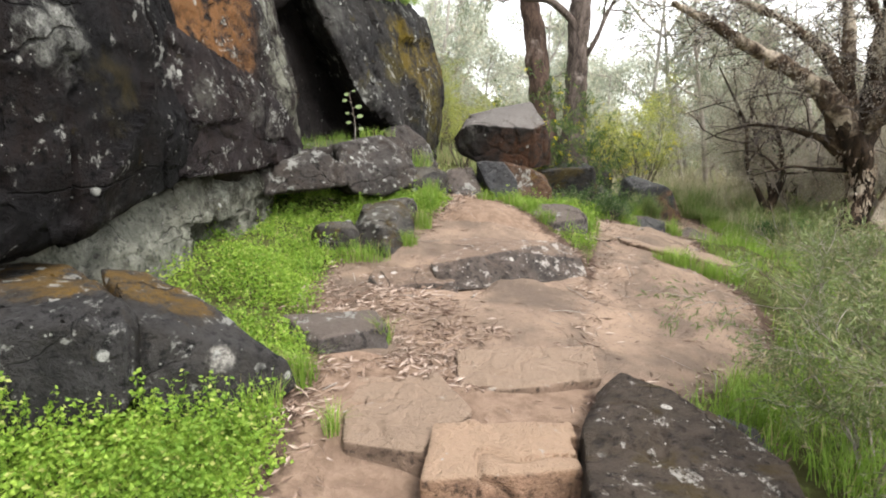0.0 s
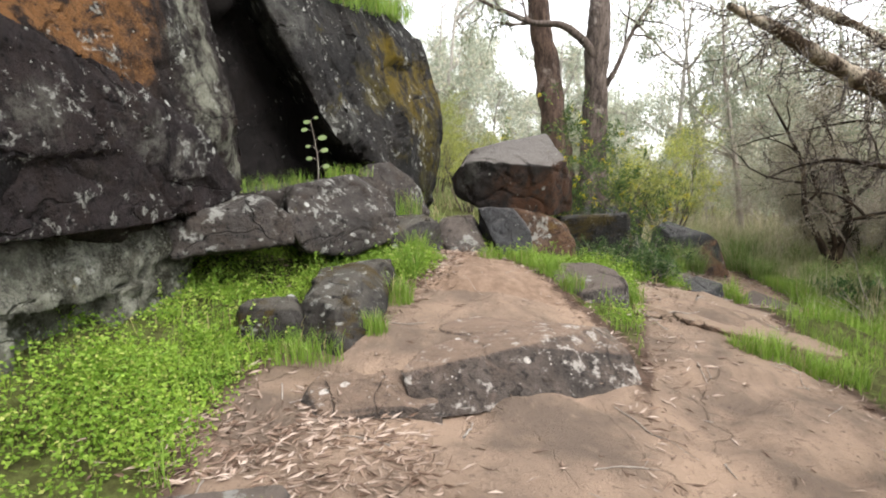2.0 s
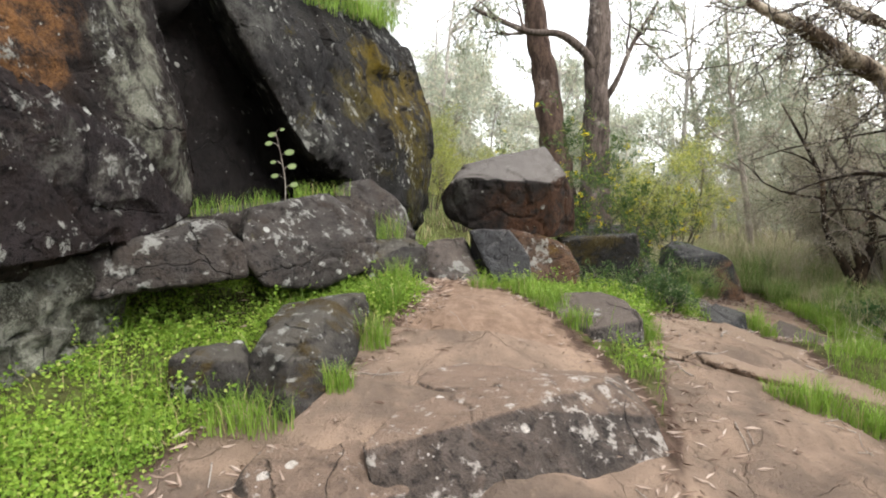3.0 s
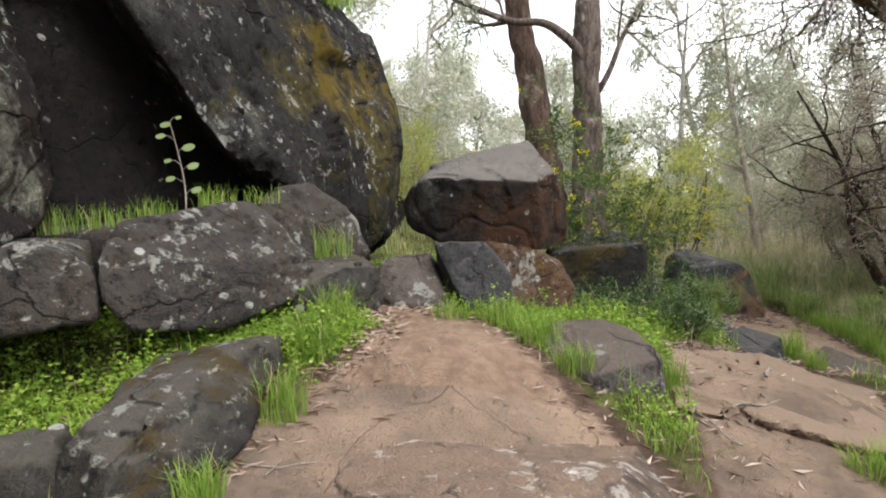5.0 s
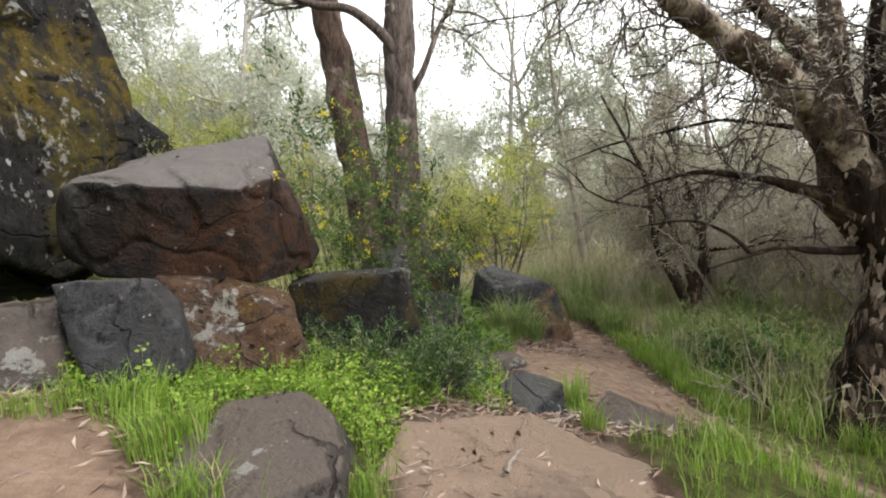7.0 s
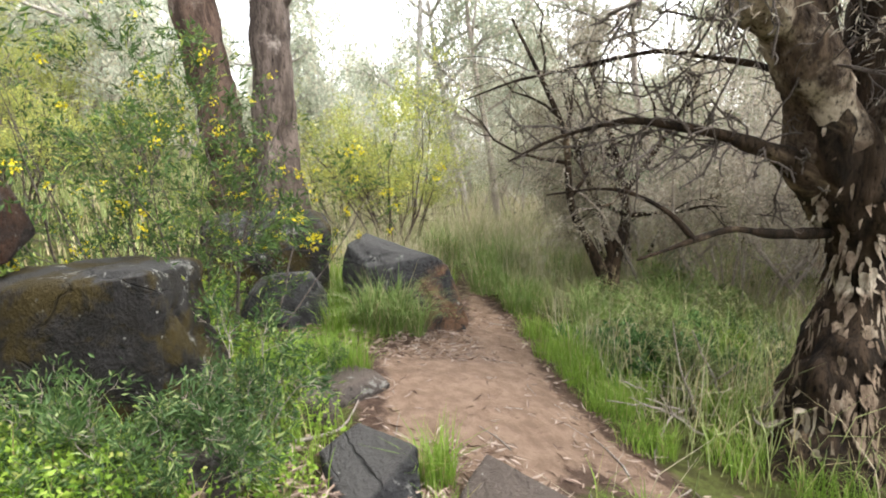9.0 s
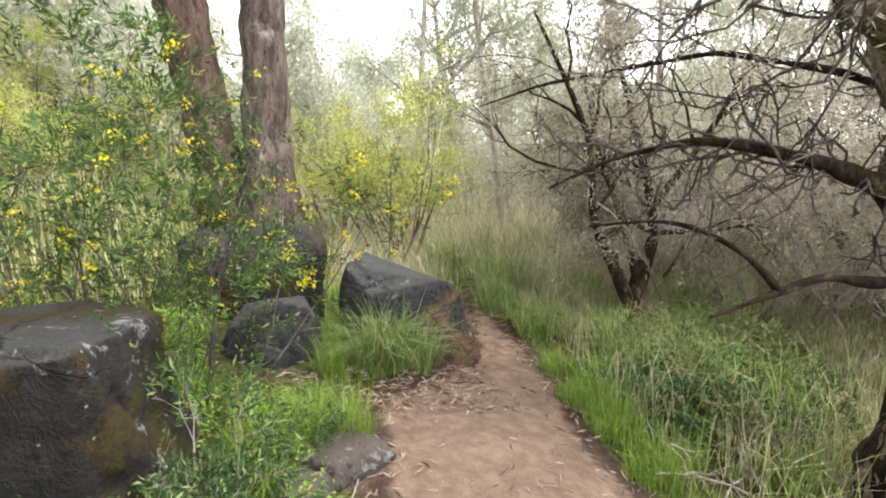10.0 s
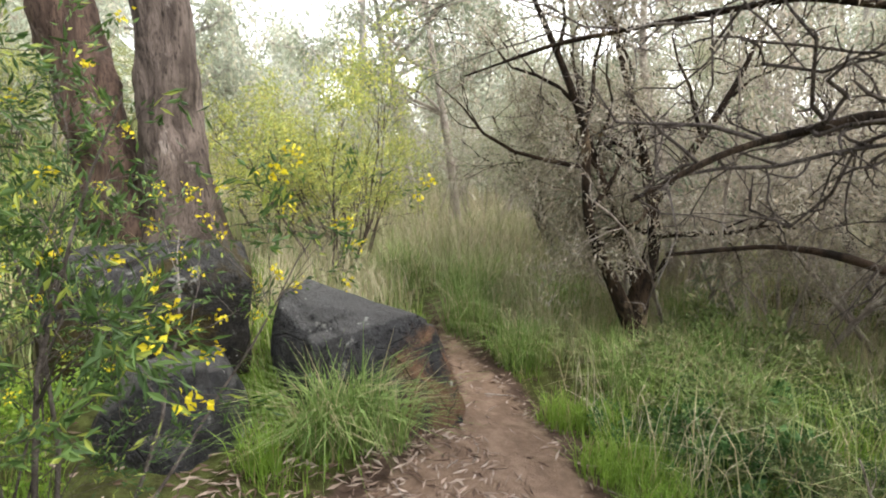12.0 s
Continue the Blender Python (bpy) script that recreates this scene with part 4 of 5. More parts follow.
def along(rng, lines, per, jitter):
    """Points near the outer parts of branches, and the branches' directions there."""
    c, d = [], []
    for p, r, _ in lines:
        u = rng.uniform(0.25, 1.0, per) * (len(p) - 1)
        i = np.minimum(u.astype(int), len(p) - 2)
        f = (u - i)[:, None]
        c.append(p[i] * (1 - f) + p[i + 1] * f + rng.normal(0, jitter, (per, 3)))
        d.append(unit(p[i + 1] - p[i]))
    return np.concatenate(c), np.concatenate(d)


def empty(name, label, category, group="", place=None):
    ob = tagged(new(name), label, category, group)
    if place is not None:
        ob.matrix_basis = place
    return ob


def lines_mesh(name, lines, material, sides=5):
    h = Heap()
    for p, r, *_ in lines:
        h.add(*tube(p, r, sides))
    return h.mesh(name, material)


def gum_tree(label, trunk, radii, bark, seed, crown_leaf=None, limbs=(), n_limbs=5, leaf=(0.16, 0.035), per=26, sides=20, from_height=0.55, group="", length=0.35):
    """A gum: knotty trunk, limbs, and hanging leaves in loose tufts."""
    rng = np.random.default_rng(seed)
    tree = empty("gum_tree", label, "tree", group)
    p, r = smooth_line(trunk, radii, 0.1)
    v, f = tube(p, r, sides, 0.22, seed)
    piece("trunk", raw_mesh("trunk", v, f, bark), tree)
    base = [(smooth_line(pts, rr, 0.12)) for pts, rr in limbs]
    total = np.linalg.norm(np.diff(p, axis=0), axis=1).sum()
    for _ in range(n_limbs):
        i = int(rng.uniform(from_height, 0.98) * (len(p) - 1))
        way = (*rng.normal(0, 1, 2), rng.uniform(0.2, 0.9))
        base.append(limb(rng, p[i], way, total * length * rng.uniform(0.6, 1.2), r[i] * 0.5, 0.22, 0.05, 8))
    twigs = []
    for q, rr in base:
        twigs += ramify(rng, q, rr, 2, (5, 4), 0.5, 0.75, 0.25, 0.03, 0.35)
    h = Heap()
    for q, rr in base:
        piece("limb", raw_mesh("limb", *tube(q, rr, 9, 0.1, seed), bark), tree)
    for q, rr, _ in twigs:
        h.add(*tube(q, rr, 5))
    tagged(piece("twig_mass", h.mesh("twig_mass", bark), tree), kind="stuff")
    if crown_leaf:
        c, d = along(rng, [t for t in twigs if t[2] == 1], per, 0.1)
        v, f = leaves(c, d * 0.5 + rng.normal(0, 0.5, c.shape) + (0, 0, -0.7), leaf[0], leaf[1], rng)
        piece("crown", raw_mesh("crown", v, f, crown_leaf, False), tree)
    return tree


def twig_shrub(label, seed, tall, wide, stems, foliage, bark, per, leaf, category="shrub", group="", lean=(0, 0), jitter=0.07, droop=0.0, flowers=0, foot=0.12, stem_r=0.03, levels=(6, 5), leaf_from=0.0):
    """A many-stemmed shrub about its own foot."""
    rng = np.random.default_rng(seed)
    bush = empty("shrub", label, category, group)
    main = []
    for k in range(stems):
        a = 2 * math.pi * (k + rng.uniform(-0.3, 0.3)) / stems
        way = np.array((math.cos(a) * wide / tall + lean[0], math.sin(a) * wide / tall + lean[1], 1.0))
        main.append(limb(rng, (math.cos(a) * foot, math.sin(a) * foot, -0.12), way, tall * rng.uniform(0.75, 1.1), stem_r * rng.uniform(0.6, 1.2), 0.12, 0.02, 9))
    twigs = []
    for p, r in main:
        twigs += ramify(rng, p, r, 2, levels, 0.42, 0.6, 0.22, droop, 0.3)
    for p, r in main:
        piece("stem", lines_mesh("stem", [(p, r)], bark, 7), bush)
    tagged(piece("twig_mass", lines_mesh("twig_mass", twigs, bark, 3), bush), kind="stuff")
    tips = [t for t in twigs if t[2] == 1]
    if per:
        c, d = along(rng, [q for q in tips if q[0][-1][2] > leaf_from * tall], per, jitter)
        v, f = leaves(c, d + rng.normal(0, 0.55, c.shape), leaf[0], leaf[1], rng)
        piece("crown", raw_mesh("crown", v, f, foliage, False), bush)
    if flowers:
        pick = [tips[i] for i in rng.choice(len(tips), min(flowers, len(tips)), replace=False)]
        h = Heap()
        for p, r, _ in pick:
            c = p[-1] + rng.normal(0, 0.022, (14, 3))
            h.add(*leaves(c, rng.normal(0, 1, (14, 3)), 0.026, 0.024, rng))
        piece("blossom", h.mesh("blossom", m_flower, False), bush, "small clusters of yellow flowers")
    return bush


def set_down(ob, x, y, turn=0, size=1.0, sink=0.0):
    ob.matrix_basis = pose(x, y, float(height(x, y)[0]) - sink, 0, 0, turn) @ Matrix.Scale(size, 4)
    return ob


def again(ob, x, y, turn=0, size=1.0, sink=0.0):
    c = copy_thing(ob, Matrix())
    return set_down(c, x, y, turn, size, sink)


# two gums behind the boulders
gum_tree("tall gum with dark rough bark leaning over the rocks", [(2.95, 15.7, -0.2), (2.87, 15.7, 0.4), (2.76, 15.7, 1.1), (2.63, 15.72, 2.0), (2.485, 15.74, 3.0), (2.28, 15.76, 4.5), (1.95, 15.8, 6.8), (1.75, 15.9, 9.6)], [0.55, 0.45, 0.37, 0.33, 0.31, 0.28, 0.21, 0.1], m_gumred, 5, m_gum, n_limbs=6, from_height=0.66)
gum_tree("straight gum with grey-brown bark and a side limb", [(3.44, 15.4, -0.2), (3.42, 15.36, 0.4), (3.4, 15.33, 1.1), (3.4, 15.32, 2.0), (3.43, 15.3, 3.36), (3.46, 15.3, 4.76), (3.66, 15.4, 7.46), (3.55, 15.6, 10.16)], [0.6, 0.47, 0.38, 0.32, 0.29, 0.27, 0.18, 0.09], m_gumbark, 6, m_gum,
         limbs=[([(3.49, 15.2, 4.12), (3.17, 15.1, 4.60), (2.58, 15.0, 5.03), (1.93, 14.9, 5.00), (1.28, 14.8, 5.25), (0.63, 14.7, 5.52)], [0.12, 0.1, 0.085, 0.07, 0.06, 0.03]),
                ([(3.55, 15.3, 3.47), (3.87, 15.2, 3.95), (4.20, 15.2, 4.76), (4.74, 15.1, 5.63)], [0.08, 0.065, 0.05, 0.03])], n_limbs=5, from_height=0.66)

# paperbark with low sweeping limbs
PB = np.random.default_rng(8)
paperbark = empty("paperbark_tree", "old paperbark with peeling bark and low twisted limbs", "tree")
pp, pr = smooth_line([(6.5, 8.9, -1.15), (6.55, 8.95, -0.85), (6.62, 9.0, -0.5), (6.78, 9.05, -0.1), (6.93, 9.08, 0.35), (6.9, 9.1, 0.75), (6.76, 9.1, 1.1), (6.62, 9.1, 1.4), (6.45, 9.1, 1.65)], [0.46, 0.36, 0.29, 0.22, 0.18, 0.21, 0.26, 0.22, 0.16], 0.035)
pv, pf = tube(pp, pr, 64, 0.34, 4)
piece("trunk", raw_mesh("trunk", pv, pf, m_paper), paperbark)
# limbs: line, radii, sides, bark
PB_LIMBS = (([(6.62, 9.1, 1.35), (6.4, 9.1, 1.75), (6.1, 9.1, 2.05), (5.48, 9.0, 2.42), (4.85, 8.9, 2.68), (4.1, 8.7, 3.05), (3.4, 8.5, 3.3)], [0.24, 0.19, 0.15, 0.125, 0.105, 0.075, 0.04], 20, m_paperlimb),
            ([(6.7, 9.1, 1.05), (6.25, 9.2, 1.3), (5.8, 9.3, 1.45), (5.3, 9.5, 1.55), (4.9, 9.7, 1.45), (4.6, 9.8, 1.3)], [0.16, 0.06, 0.032, 0.022, 0.013, 0.006], 16, m_paper),
            ([(6.8, 9.1, 0.75), (6.2, 9.18, 0.77), (5.9, 9.2, 0.84), (5.59, 9.2, 0.78), (5.2, 9.25, 0.68)], [0.04, 0.03, 0.026, 0.02, 0.008], 8, m_paper),
            ([(5.59, 9.2, 0.78), (5.5, 9.3, 0.95), (5.35, 9.5, 1.08), (5.3, 9.75, 1.1), (5.0, 10.0, 1.05)], [0.02, 0.018, 0.015, 0.012, 0.006], 8, m_paper),
            ([(6.9, 9.12, 1.6), (6.6, 9.7, 1.95), (6.2, 10.3, 2.15), (5.76, 10.72, 2.08), (5.3, 11.1, 2.0), (4.9, 11.4, 1.85)], [0.035, 0.024, 0.018, 0.014, 0.01, 0.005], 10, m_paper),
            ([(6.8, 9.1, 1.05), (6.98, 9.12, 1.6), (7.0, 9.15, 2.4), (7.1, 9.2, 3.4), (7.2, 9.3, 5.0)], [0.22, 0.17, 0.15, 0.12, 0.05], 20, m_paper),
            ([(6.7, 9.2, 1.4), (6.7, 9.3, 2.0), (6.66, 9.4, 3.0), (6.5, 9.5, 4.2)], [0.13, 0.11, 0.09, 0.04], 16, m_paperlimb),
            ([(6.7, 9.3, 2.0), (6.3, 9.4, 2.7), (5.6, 9.4, 3.2), (4.8, 9.3, 3.5), (4.0, 9.2, 4.0)], [0.1, 0.085, 0.065, 0.05, 0.02], 14, m_paperlimb),
            ([(7.0, 9.15, 2.2), (6.7, 8.8, 3.0), (6.0, 8.4, 3.7), (5.2, 8.0, 4.2), (4.4, 7.5, 4.6)], [0.09, 0.07, 0.055, 0.04, 0.02], 12, m_paperlimb),
            ([(6.8, 9.1, 1.3), (7.0, 8.6, 1.9), (7.2, 7.8, 2.6), (7.0, 6.9, 3.2), (6.6, 6.0, 3.6)], [0.14, 0.12, 0.09, 0.06, 0.03], 14, m_paperlimb),
            ([(7.0, 8.6, 1.9), (6.5, 7.9, 2.3), (5.9, 7.2, 2.9), (5.3, 6.4, 3.3), (4.8, 5.8, 3.6)], [0.1, 0.085, 0.07, 0.05, 0.025], 14, m_paperlimb),
            ([(6.75, 8.78, -1.15), (6.84, 8.74, -0.7), (7.0, 8.74, -0.2), (7.25, 8.75, 0.4), (7.6, 8.7, 1.4), (7.9, 8.6, 3.0)], [0.26, 0.2, 0.17, 0.15, 0.12, 0.05], 24, m_paperlimb))
pb_main = [smooth_line(a, b, 0.05) for a, b, _, _ in PB_LIMBS]
for (q, rr), (_, _, sides, bark) in zip(pb_main, PB_LIMBS):
    piece("limb", raw_mesh("limb", *tube(q, rr, sides, 0.32, 9), bark), paperbark)
pb_twigs = []
for k, (q, rr) in enumerate(pb_main):
    if k in (2, 3, 11):
        continue
    pb_twigs += ramify(PB, q, rr, 3, (11, 7, 4) if k in (1, 4) else (15, 8, 4), 0.34 if k in (1, 4) else 0.37, 0.85, 0.32, -0.02, 0.12)
for k in (0, 1, 5, 6):
    pb_twigs += ramify(PB, *pb_main[k], 2, (40, 6), 0.18, 1.0, 0.35, -0.03, 0.02)
tagged(piece("twig_mass", lines_mesh("twig_mass", [(p, np.minimum(r, 0.0075 - 0.002 * lv)) for p, r, lv in pb_twigs], m_darktwig, 4), paperbark, "tangled bare grey twigs"), kind="stuff")
c_, d_ = along(PB, [t for t in pb_twigs if t[2] == 2 and t[0][-1][2] > 1.9], 7, 0.07)
piece("crown", raw_mesh("crown", *leaves(c_, d_ + PB.normal(0, 0.6, c_.shape), 0.06, 0.01, PB), m_fuzz, False), paperbark)
# peeling strips of bark, ragged and curled at the ends
strip = Heap()
for _ in range(1300):
    src, rad = (pp, pr) if PB.random() < 0.6 else pb_main[PB.choice((0, 5, 6, 11))]
    i = PB.integers(2, int(len(src) * 0.8))
    a = PB.uniform(0, 2 * math.pi)
    o = unit(np.array((math.cos(a), math.sin(a), 0.1)))
    c = src[i] + o * rad[i] * PB.uniform(0.98, 1.1)
    wv = unit(np.array((-o[1], o[0], PB.normal(0, 0.25)))) * PB.choice((0.008, 0.014, 0.022, 0.04)) * PB.uniform(0.6, 1.1)
    if src is not pp:
        wv = wv * 0.5
    L, out_, slip = PB.uniform(0.04, 0.2 if src is pp else 0.1), PB.uniform(0.004, 0.035), PB.normal(0, 0.02, 3)
    v = [c - wv * 0.6, c + wv * 0.4]
    for k, (f, g) in enumerate(((0.3, 0.4), (0.65, 0.7), (1.0, 1.6))):
        m = c + o * out_ * g + slip * f - (0, 0, L * f)
        e = wv * (1.1, 0.8, 0.12)[k] * PB.uniform(0.6, 1.2)
        v += [m - e, m + e]
    strip.add(v, [(0, 1, 3, 2), (2, 3, 5, 4), (4, 5, 7, 6)])
tagged(piece("peeling_bark", strip.mesh("peeling_bark", m_strip), paperbark, "loose curling strips of pale bark"), kind="stuff")

# flowering wattle near the boulders
wattle = twig_shrub("leggy wattle bush with narrow leaves and yellow flowers", 12, 2.1, 0.7, 7, m_wattle, m_darktwig, 23, (0.07, 0.017), jitter=0.025, flowers=26, foot=0.3, stem_r=0.012, levels=(6, 4), droop=-0.02, leaf_from=0.12)
set_down(tagged(wattle, group="flowering wattles"), 2.5, 10.85, 215, 0.95)
for x, y, turn, size in ((2.0, 11.0, 130, 0.9), (2.42, 10.75, 40, 0.75), (2.62, 10.6, 80, 0.42)):
    again(wattle, x, y, turn, size)
spray = twig_shrub("wattle branch with yellow flowers arching over the stones", 15, 1.95, 0.1, 2, m_wattle, m_darktwig, 9, (0.06, 0.014), jitter=0.025, flowers=26, foot=0.05, stem_r=0.011, levels=(8, 4), lean=(0.85, 0.5))
set_down(tagged(spray, group="flowering wattles"), 2.95, 10.9, 0, 1.0)
low = twig_shrub("low dark-leaved shrub at the foot of the rocks", 14, 0.6, 0.55, 10, m_lowleaf, m_twig, 13, (0.06, 0.014), jitter=0.03, foot=0.2, stem_r=0.008, levels=(6, 4))
set_down(tagged(low, group="low dark shrubs"), 2.7, 9.3, 0, 1.0)
for x, y, turn, size in ((2.35, 9.2, 190, 0.8), (3.2, 10.2, 200, 0.5), (6.2, 10.6, 250, 0.6), (2.0, 9.15, 50, 0.6), (2.55, 8.95, 140, 0.7), (2.75, 9.15, 10, 0.6), (2.25, 9.0, 77, 0.7)):
    again(low, x, y, turn, size)
for x, y, turn, size in ((7.1, 10.1, 300, 0.7), (7.60, 10.70, 140, 0.7)):
    again(low, x, y, turn, size)
brush = twig_shrub("soft green undergrowth shrub among the sedge", 17, 0.6, 0.55, 9, m_olive, m_twig, 11, (0.07, 0.026), jitter=0.03, foot=0.2, stem_r=0.008, levels=(6, 4))
set_down(tagged(brush, group="undergrowth shrubs"), 6.5, 10.3, 0, 0.65)
for x, y, turn, size in ((6.9, 11.3, 20, 0.9), (7.9, 11.5, 10, 1.1)):
    again(brush, x, y, turn, size)

broadleaf = twig_shrub("low shrub with broad fresh green leaves beside the path", 19, 0.42, 0.42, 9, m_broad, m_twig, 12, (0.06, 0.042), jitter=0.03, foot=0.16, stem_r=0.006, levels=(5, 4))
set_down(tagged(broadleaf, group="broad-leaved shrubs"), 6.6, 10.75, 0, 1.0)
for x, y, turn, size in ((6.25, 10.45, 80, 0.8), (6.95, 11.0, 190, 0.9), (6.15, 11.2, 300, 0.6)):
    again(broadleaf, x, y, turn, size)

# yellow-green acacias
acacia = twig_shrub("airy yellow-green acacia with dark stems", 21, 3.2, 1.1, 8, m_acacia, m_gumbark, 28, (0.075, 0.025), jitter=0.07, foot=0.15, stem_r=0.03, levels=(8, 6), lean=(-0.05, 0), leaf_from=0.42)
set_down(tagged(acacia, group="acacias"), 5.1, 15.3, 0, 0.8)
for x, y, turn, size in ((0.3, 14.6, 200, 0.55), (-0.5, 16.2, 310, 0.62), (-0.8, 20.5, 40, 0.62), (-2.4, 20, 10, 0.75), (1.0, 19.5, 80, 0.5), (4.5, 16.4, 150, 0.62), (5.6, 16.0, 60, 0.6)):
    again(acacia, x, y, turn, size)

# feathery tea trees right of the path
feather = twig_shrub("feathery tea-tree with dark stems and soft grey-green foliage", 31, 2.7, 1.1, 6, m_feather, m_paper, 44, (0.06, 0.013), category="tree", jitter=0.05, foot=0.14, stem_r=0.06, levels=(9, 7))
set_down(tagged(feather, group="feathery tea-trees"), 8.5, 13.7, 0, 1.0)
tea = gum_tree("crooked tea-tree with ragged dark bark and hazy foliage", [(7.28, 12.3, -0.75), (7.25, 12.3, -0.3), (7.38, 12.32, 0.1), (7.58, 12.35, 0.45), (7.5, 12.4, 1.0), (7.27, 12.4, 1.65), (7.0, 12.5, 2.6)], [0.16, 0.11, 0.085, 0.07, 0.055, 0.045, 0.02], m_paper, 33, m_dusk,
               limbs=[([(7.24, 12.3, -0.35), (6.98, 12.35, 0.2), (6.72, 12.4, 0.7), (6.68, 12.4, 1.57), (6.37, 12.4, 2.15), (6.0, 12.5, 2.9)], [0.09, 0.06, 0.05, 0.04, 0.03, 0.015]),
                      ([(7.3, 12.3, 0.0), (7.2, 12.5, 0.7), (7.0, 12.7, 1.4), (6.9, 12.9, 2.3)], [0.05, 0.04, 0.03, 0.015]),
                      ([(7.5, 12.38, 0.8), (7.9, 12.3, 1.3), (8.2, 12.1, 1.9), (8.5, 12.0, 2.6)], [0.05, 0.04, 0.03, 0.015])],
               n_limbs=8, leaf=(0.06, 0.012), per=95, sides=14, from_height=0.3)
tea.name = "tea_tree"
FEATHERS = ((9.2, 15.8, 70, 1.1), (11.8, 14.6, 20, 1.3), (10.0, 9.4, 290, 0.9), (12.6, 11.5, 60, 1.2), (9.2, 6.2, 35, 0.9))
for x, y, turn, size in FEATHERS:
    again(feather, x, y, turn, size)
dusky = twig_shrub("tall dusky tea-tree with brownish twigs and fine foliage", 35, 3.6, 1.5, 7, m_dusk, m_darktwig, 26, (0.06, 0.011), category="tree", jitter=0.06, foot=0.2, stem_r=0.05, levels=(9, 6))
set_down(tagged(dusky, group="dusky tea-trees"), 11.0, 11.4, 0, 1.0)
for x, y, turn, size in ((10.6, 8.4, 150, 1.0), (12.2, 9.8, 220, 1.15), (10.2, 10.2, 60, 0.95)):
    again(dusky, x, y, turn, size)
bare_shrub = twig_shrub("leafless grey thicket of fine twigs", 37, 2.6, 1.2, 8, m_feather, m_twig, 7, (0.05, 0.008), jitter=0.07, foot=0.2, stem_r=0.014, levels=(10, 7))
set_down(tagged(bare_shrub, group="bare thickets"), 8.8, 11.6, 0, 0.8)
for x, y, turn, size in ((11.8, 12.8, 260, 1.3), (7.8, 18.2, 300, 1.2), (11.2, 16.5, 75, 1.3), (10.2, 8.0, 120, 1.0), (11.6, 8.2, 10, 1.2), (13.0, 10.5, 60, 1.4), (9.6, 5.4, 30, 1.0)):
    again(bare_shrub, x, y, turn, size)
fuzzy = twig_shrub("fuzzy brownish shrub with fine dry twigs, foliage paled for mist", 39, 2.2, 1.2, 8, m_fuzz, m_twig, 24, (0.05, 0.008), jitter=0.07, foot=0.2, stem_r=0.02, levels=(9, 6))
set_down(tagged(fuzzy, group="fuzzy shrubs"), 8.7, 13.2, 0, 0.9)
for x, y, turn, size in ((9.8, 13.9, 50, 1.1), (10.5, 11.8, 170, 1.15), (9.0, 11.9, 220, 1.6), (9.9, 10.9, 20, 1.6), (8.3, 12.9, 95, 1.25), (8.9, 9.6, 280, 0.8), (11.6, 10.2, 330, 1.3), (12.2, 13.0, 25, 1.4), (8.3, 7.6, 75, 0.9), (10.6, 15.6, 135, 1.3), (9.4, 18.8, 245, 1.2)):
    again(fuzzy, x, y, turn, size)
near_twig = twig_shrub("feathery green shrub leaning over the grass", 41, 1.15, 0.5, 9, m_olive, m_twig, 26, (0.05, 0.009), jitter=0.035, foot=0.1, stem_r=0.01, levels=(8, 6))
set_down(near_twig, 2.5, 2.45, 0, 1.1)
again(near_twig, 3.4, 3.3, 120, 1.1)
again(near_twig, 4.2, 4.6, 220, 1.1)

# slender gums in the middle distance
for k, (x, y, tall, lean_x) in enumerate(((6.6, 19.0, 8, 0.6), (8.6, 18.4, 7.5, -0.9), (10.8, 16.8, 7, -0.8), (13.0, 14.6, 7, 0.5), (12.2, 10.2, 7, -0.6), (9.4, 13.6, 5, -0.9))):
    z = float(height(x, y)[0]) - 0.2
    gum_tree("slender grey gum with thin drooping foliage", [(x, y, z), (x + lean_x * 0.3, y, z + tall * 0.3), (x + lean_x * 0.7, y + 0.2, z + tall * 0.65), (x + lean_x, y, z + tall)], [0.09, 0.075, 0.05, 0.015], m_twig if k % 2 else m_palebark, 50 + k, m_gum,
             n_limbs=10, leaf=(0.12, 0.026), per=30, sides=9, from_height=0.3, group="slender gums", length=0.33)


# distant woods on the slope
def far_tree(seed, tall):
    rng = np.random.default_rng(seed)
    tree = empty("gum_tree", "gum on the wooded slope beyond, leaves paled for haze", "tree", "distant gums")
    p, r = limb(rng, (0, 0, -0.4), (rng.normal(0, 0.08), 0, 1), tall * 0.85, 0.1, 0.06, 0.05, 10, 0.3)
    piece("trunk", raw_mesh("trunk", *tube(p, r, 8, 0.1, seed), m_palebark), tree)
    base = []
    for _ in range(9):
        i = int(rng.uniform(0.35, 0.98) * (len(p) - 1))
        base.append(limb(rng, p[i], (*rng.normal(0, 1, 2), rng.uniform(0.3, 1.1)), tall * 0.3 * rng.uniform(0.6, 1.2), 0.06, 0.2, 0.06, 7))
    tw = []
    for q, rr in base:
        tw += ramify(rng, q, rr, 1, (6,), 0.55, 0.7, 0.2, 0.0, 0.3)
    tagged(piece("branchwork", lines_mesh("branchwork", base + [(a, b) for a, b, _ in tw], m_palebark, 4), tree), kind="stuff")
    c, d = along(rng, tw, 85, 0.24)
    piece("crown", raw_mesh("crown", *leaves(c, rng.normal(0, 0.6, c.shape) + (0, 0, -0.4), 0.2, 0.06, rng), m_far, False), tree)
    return tree


rng = np.random.default_rng(77)
models = [far_tree(80 + k, t) for k, t in enumerate((8.0, 9.5, 7.0, 10.5))]
spots = []
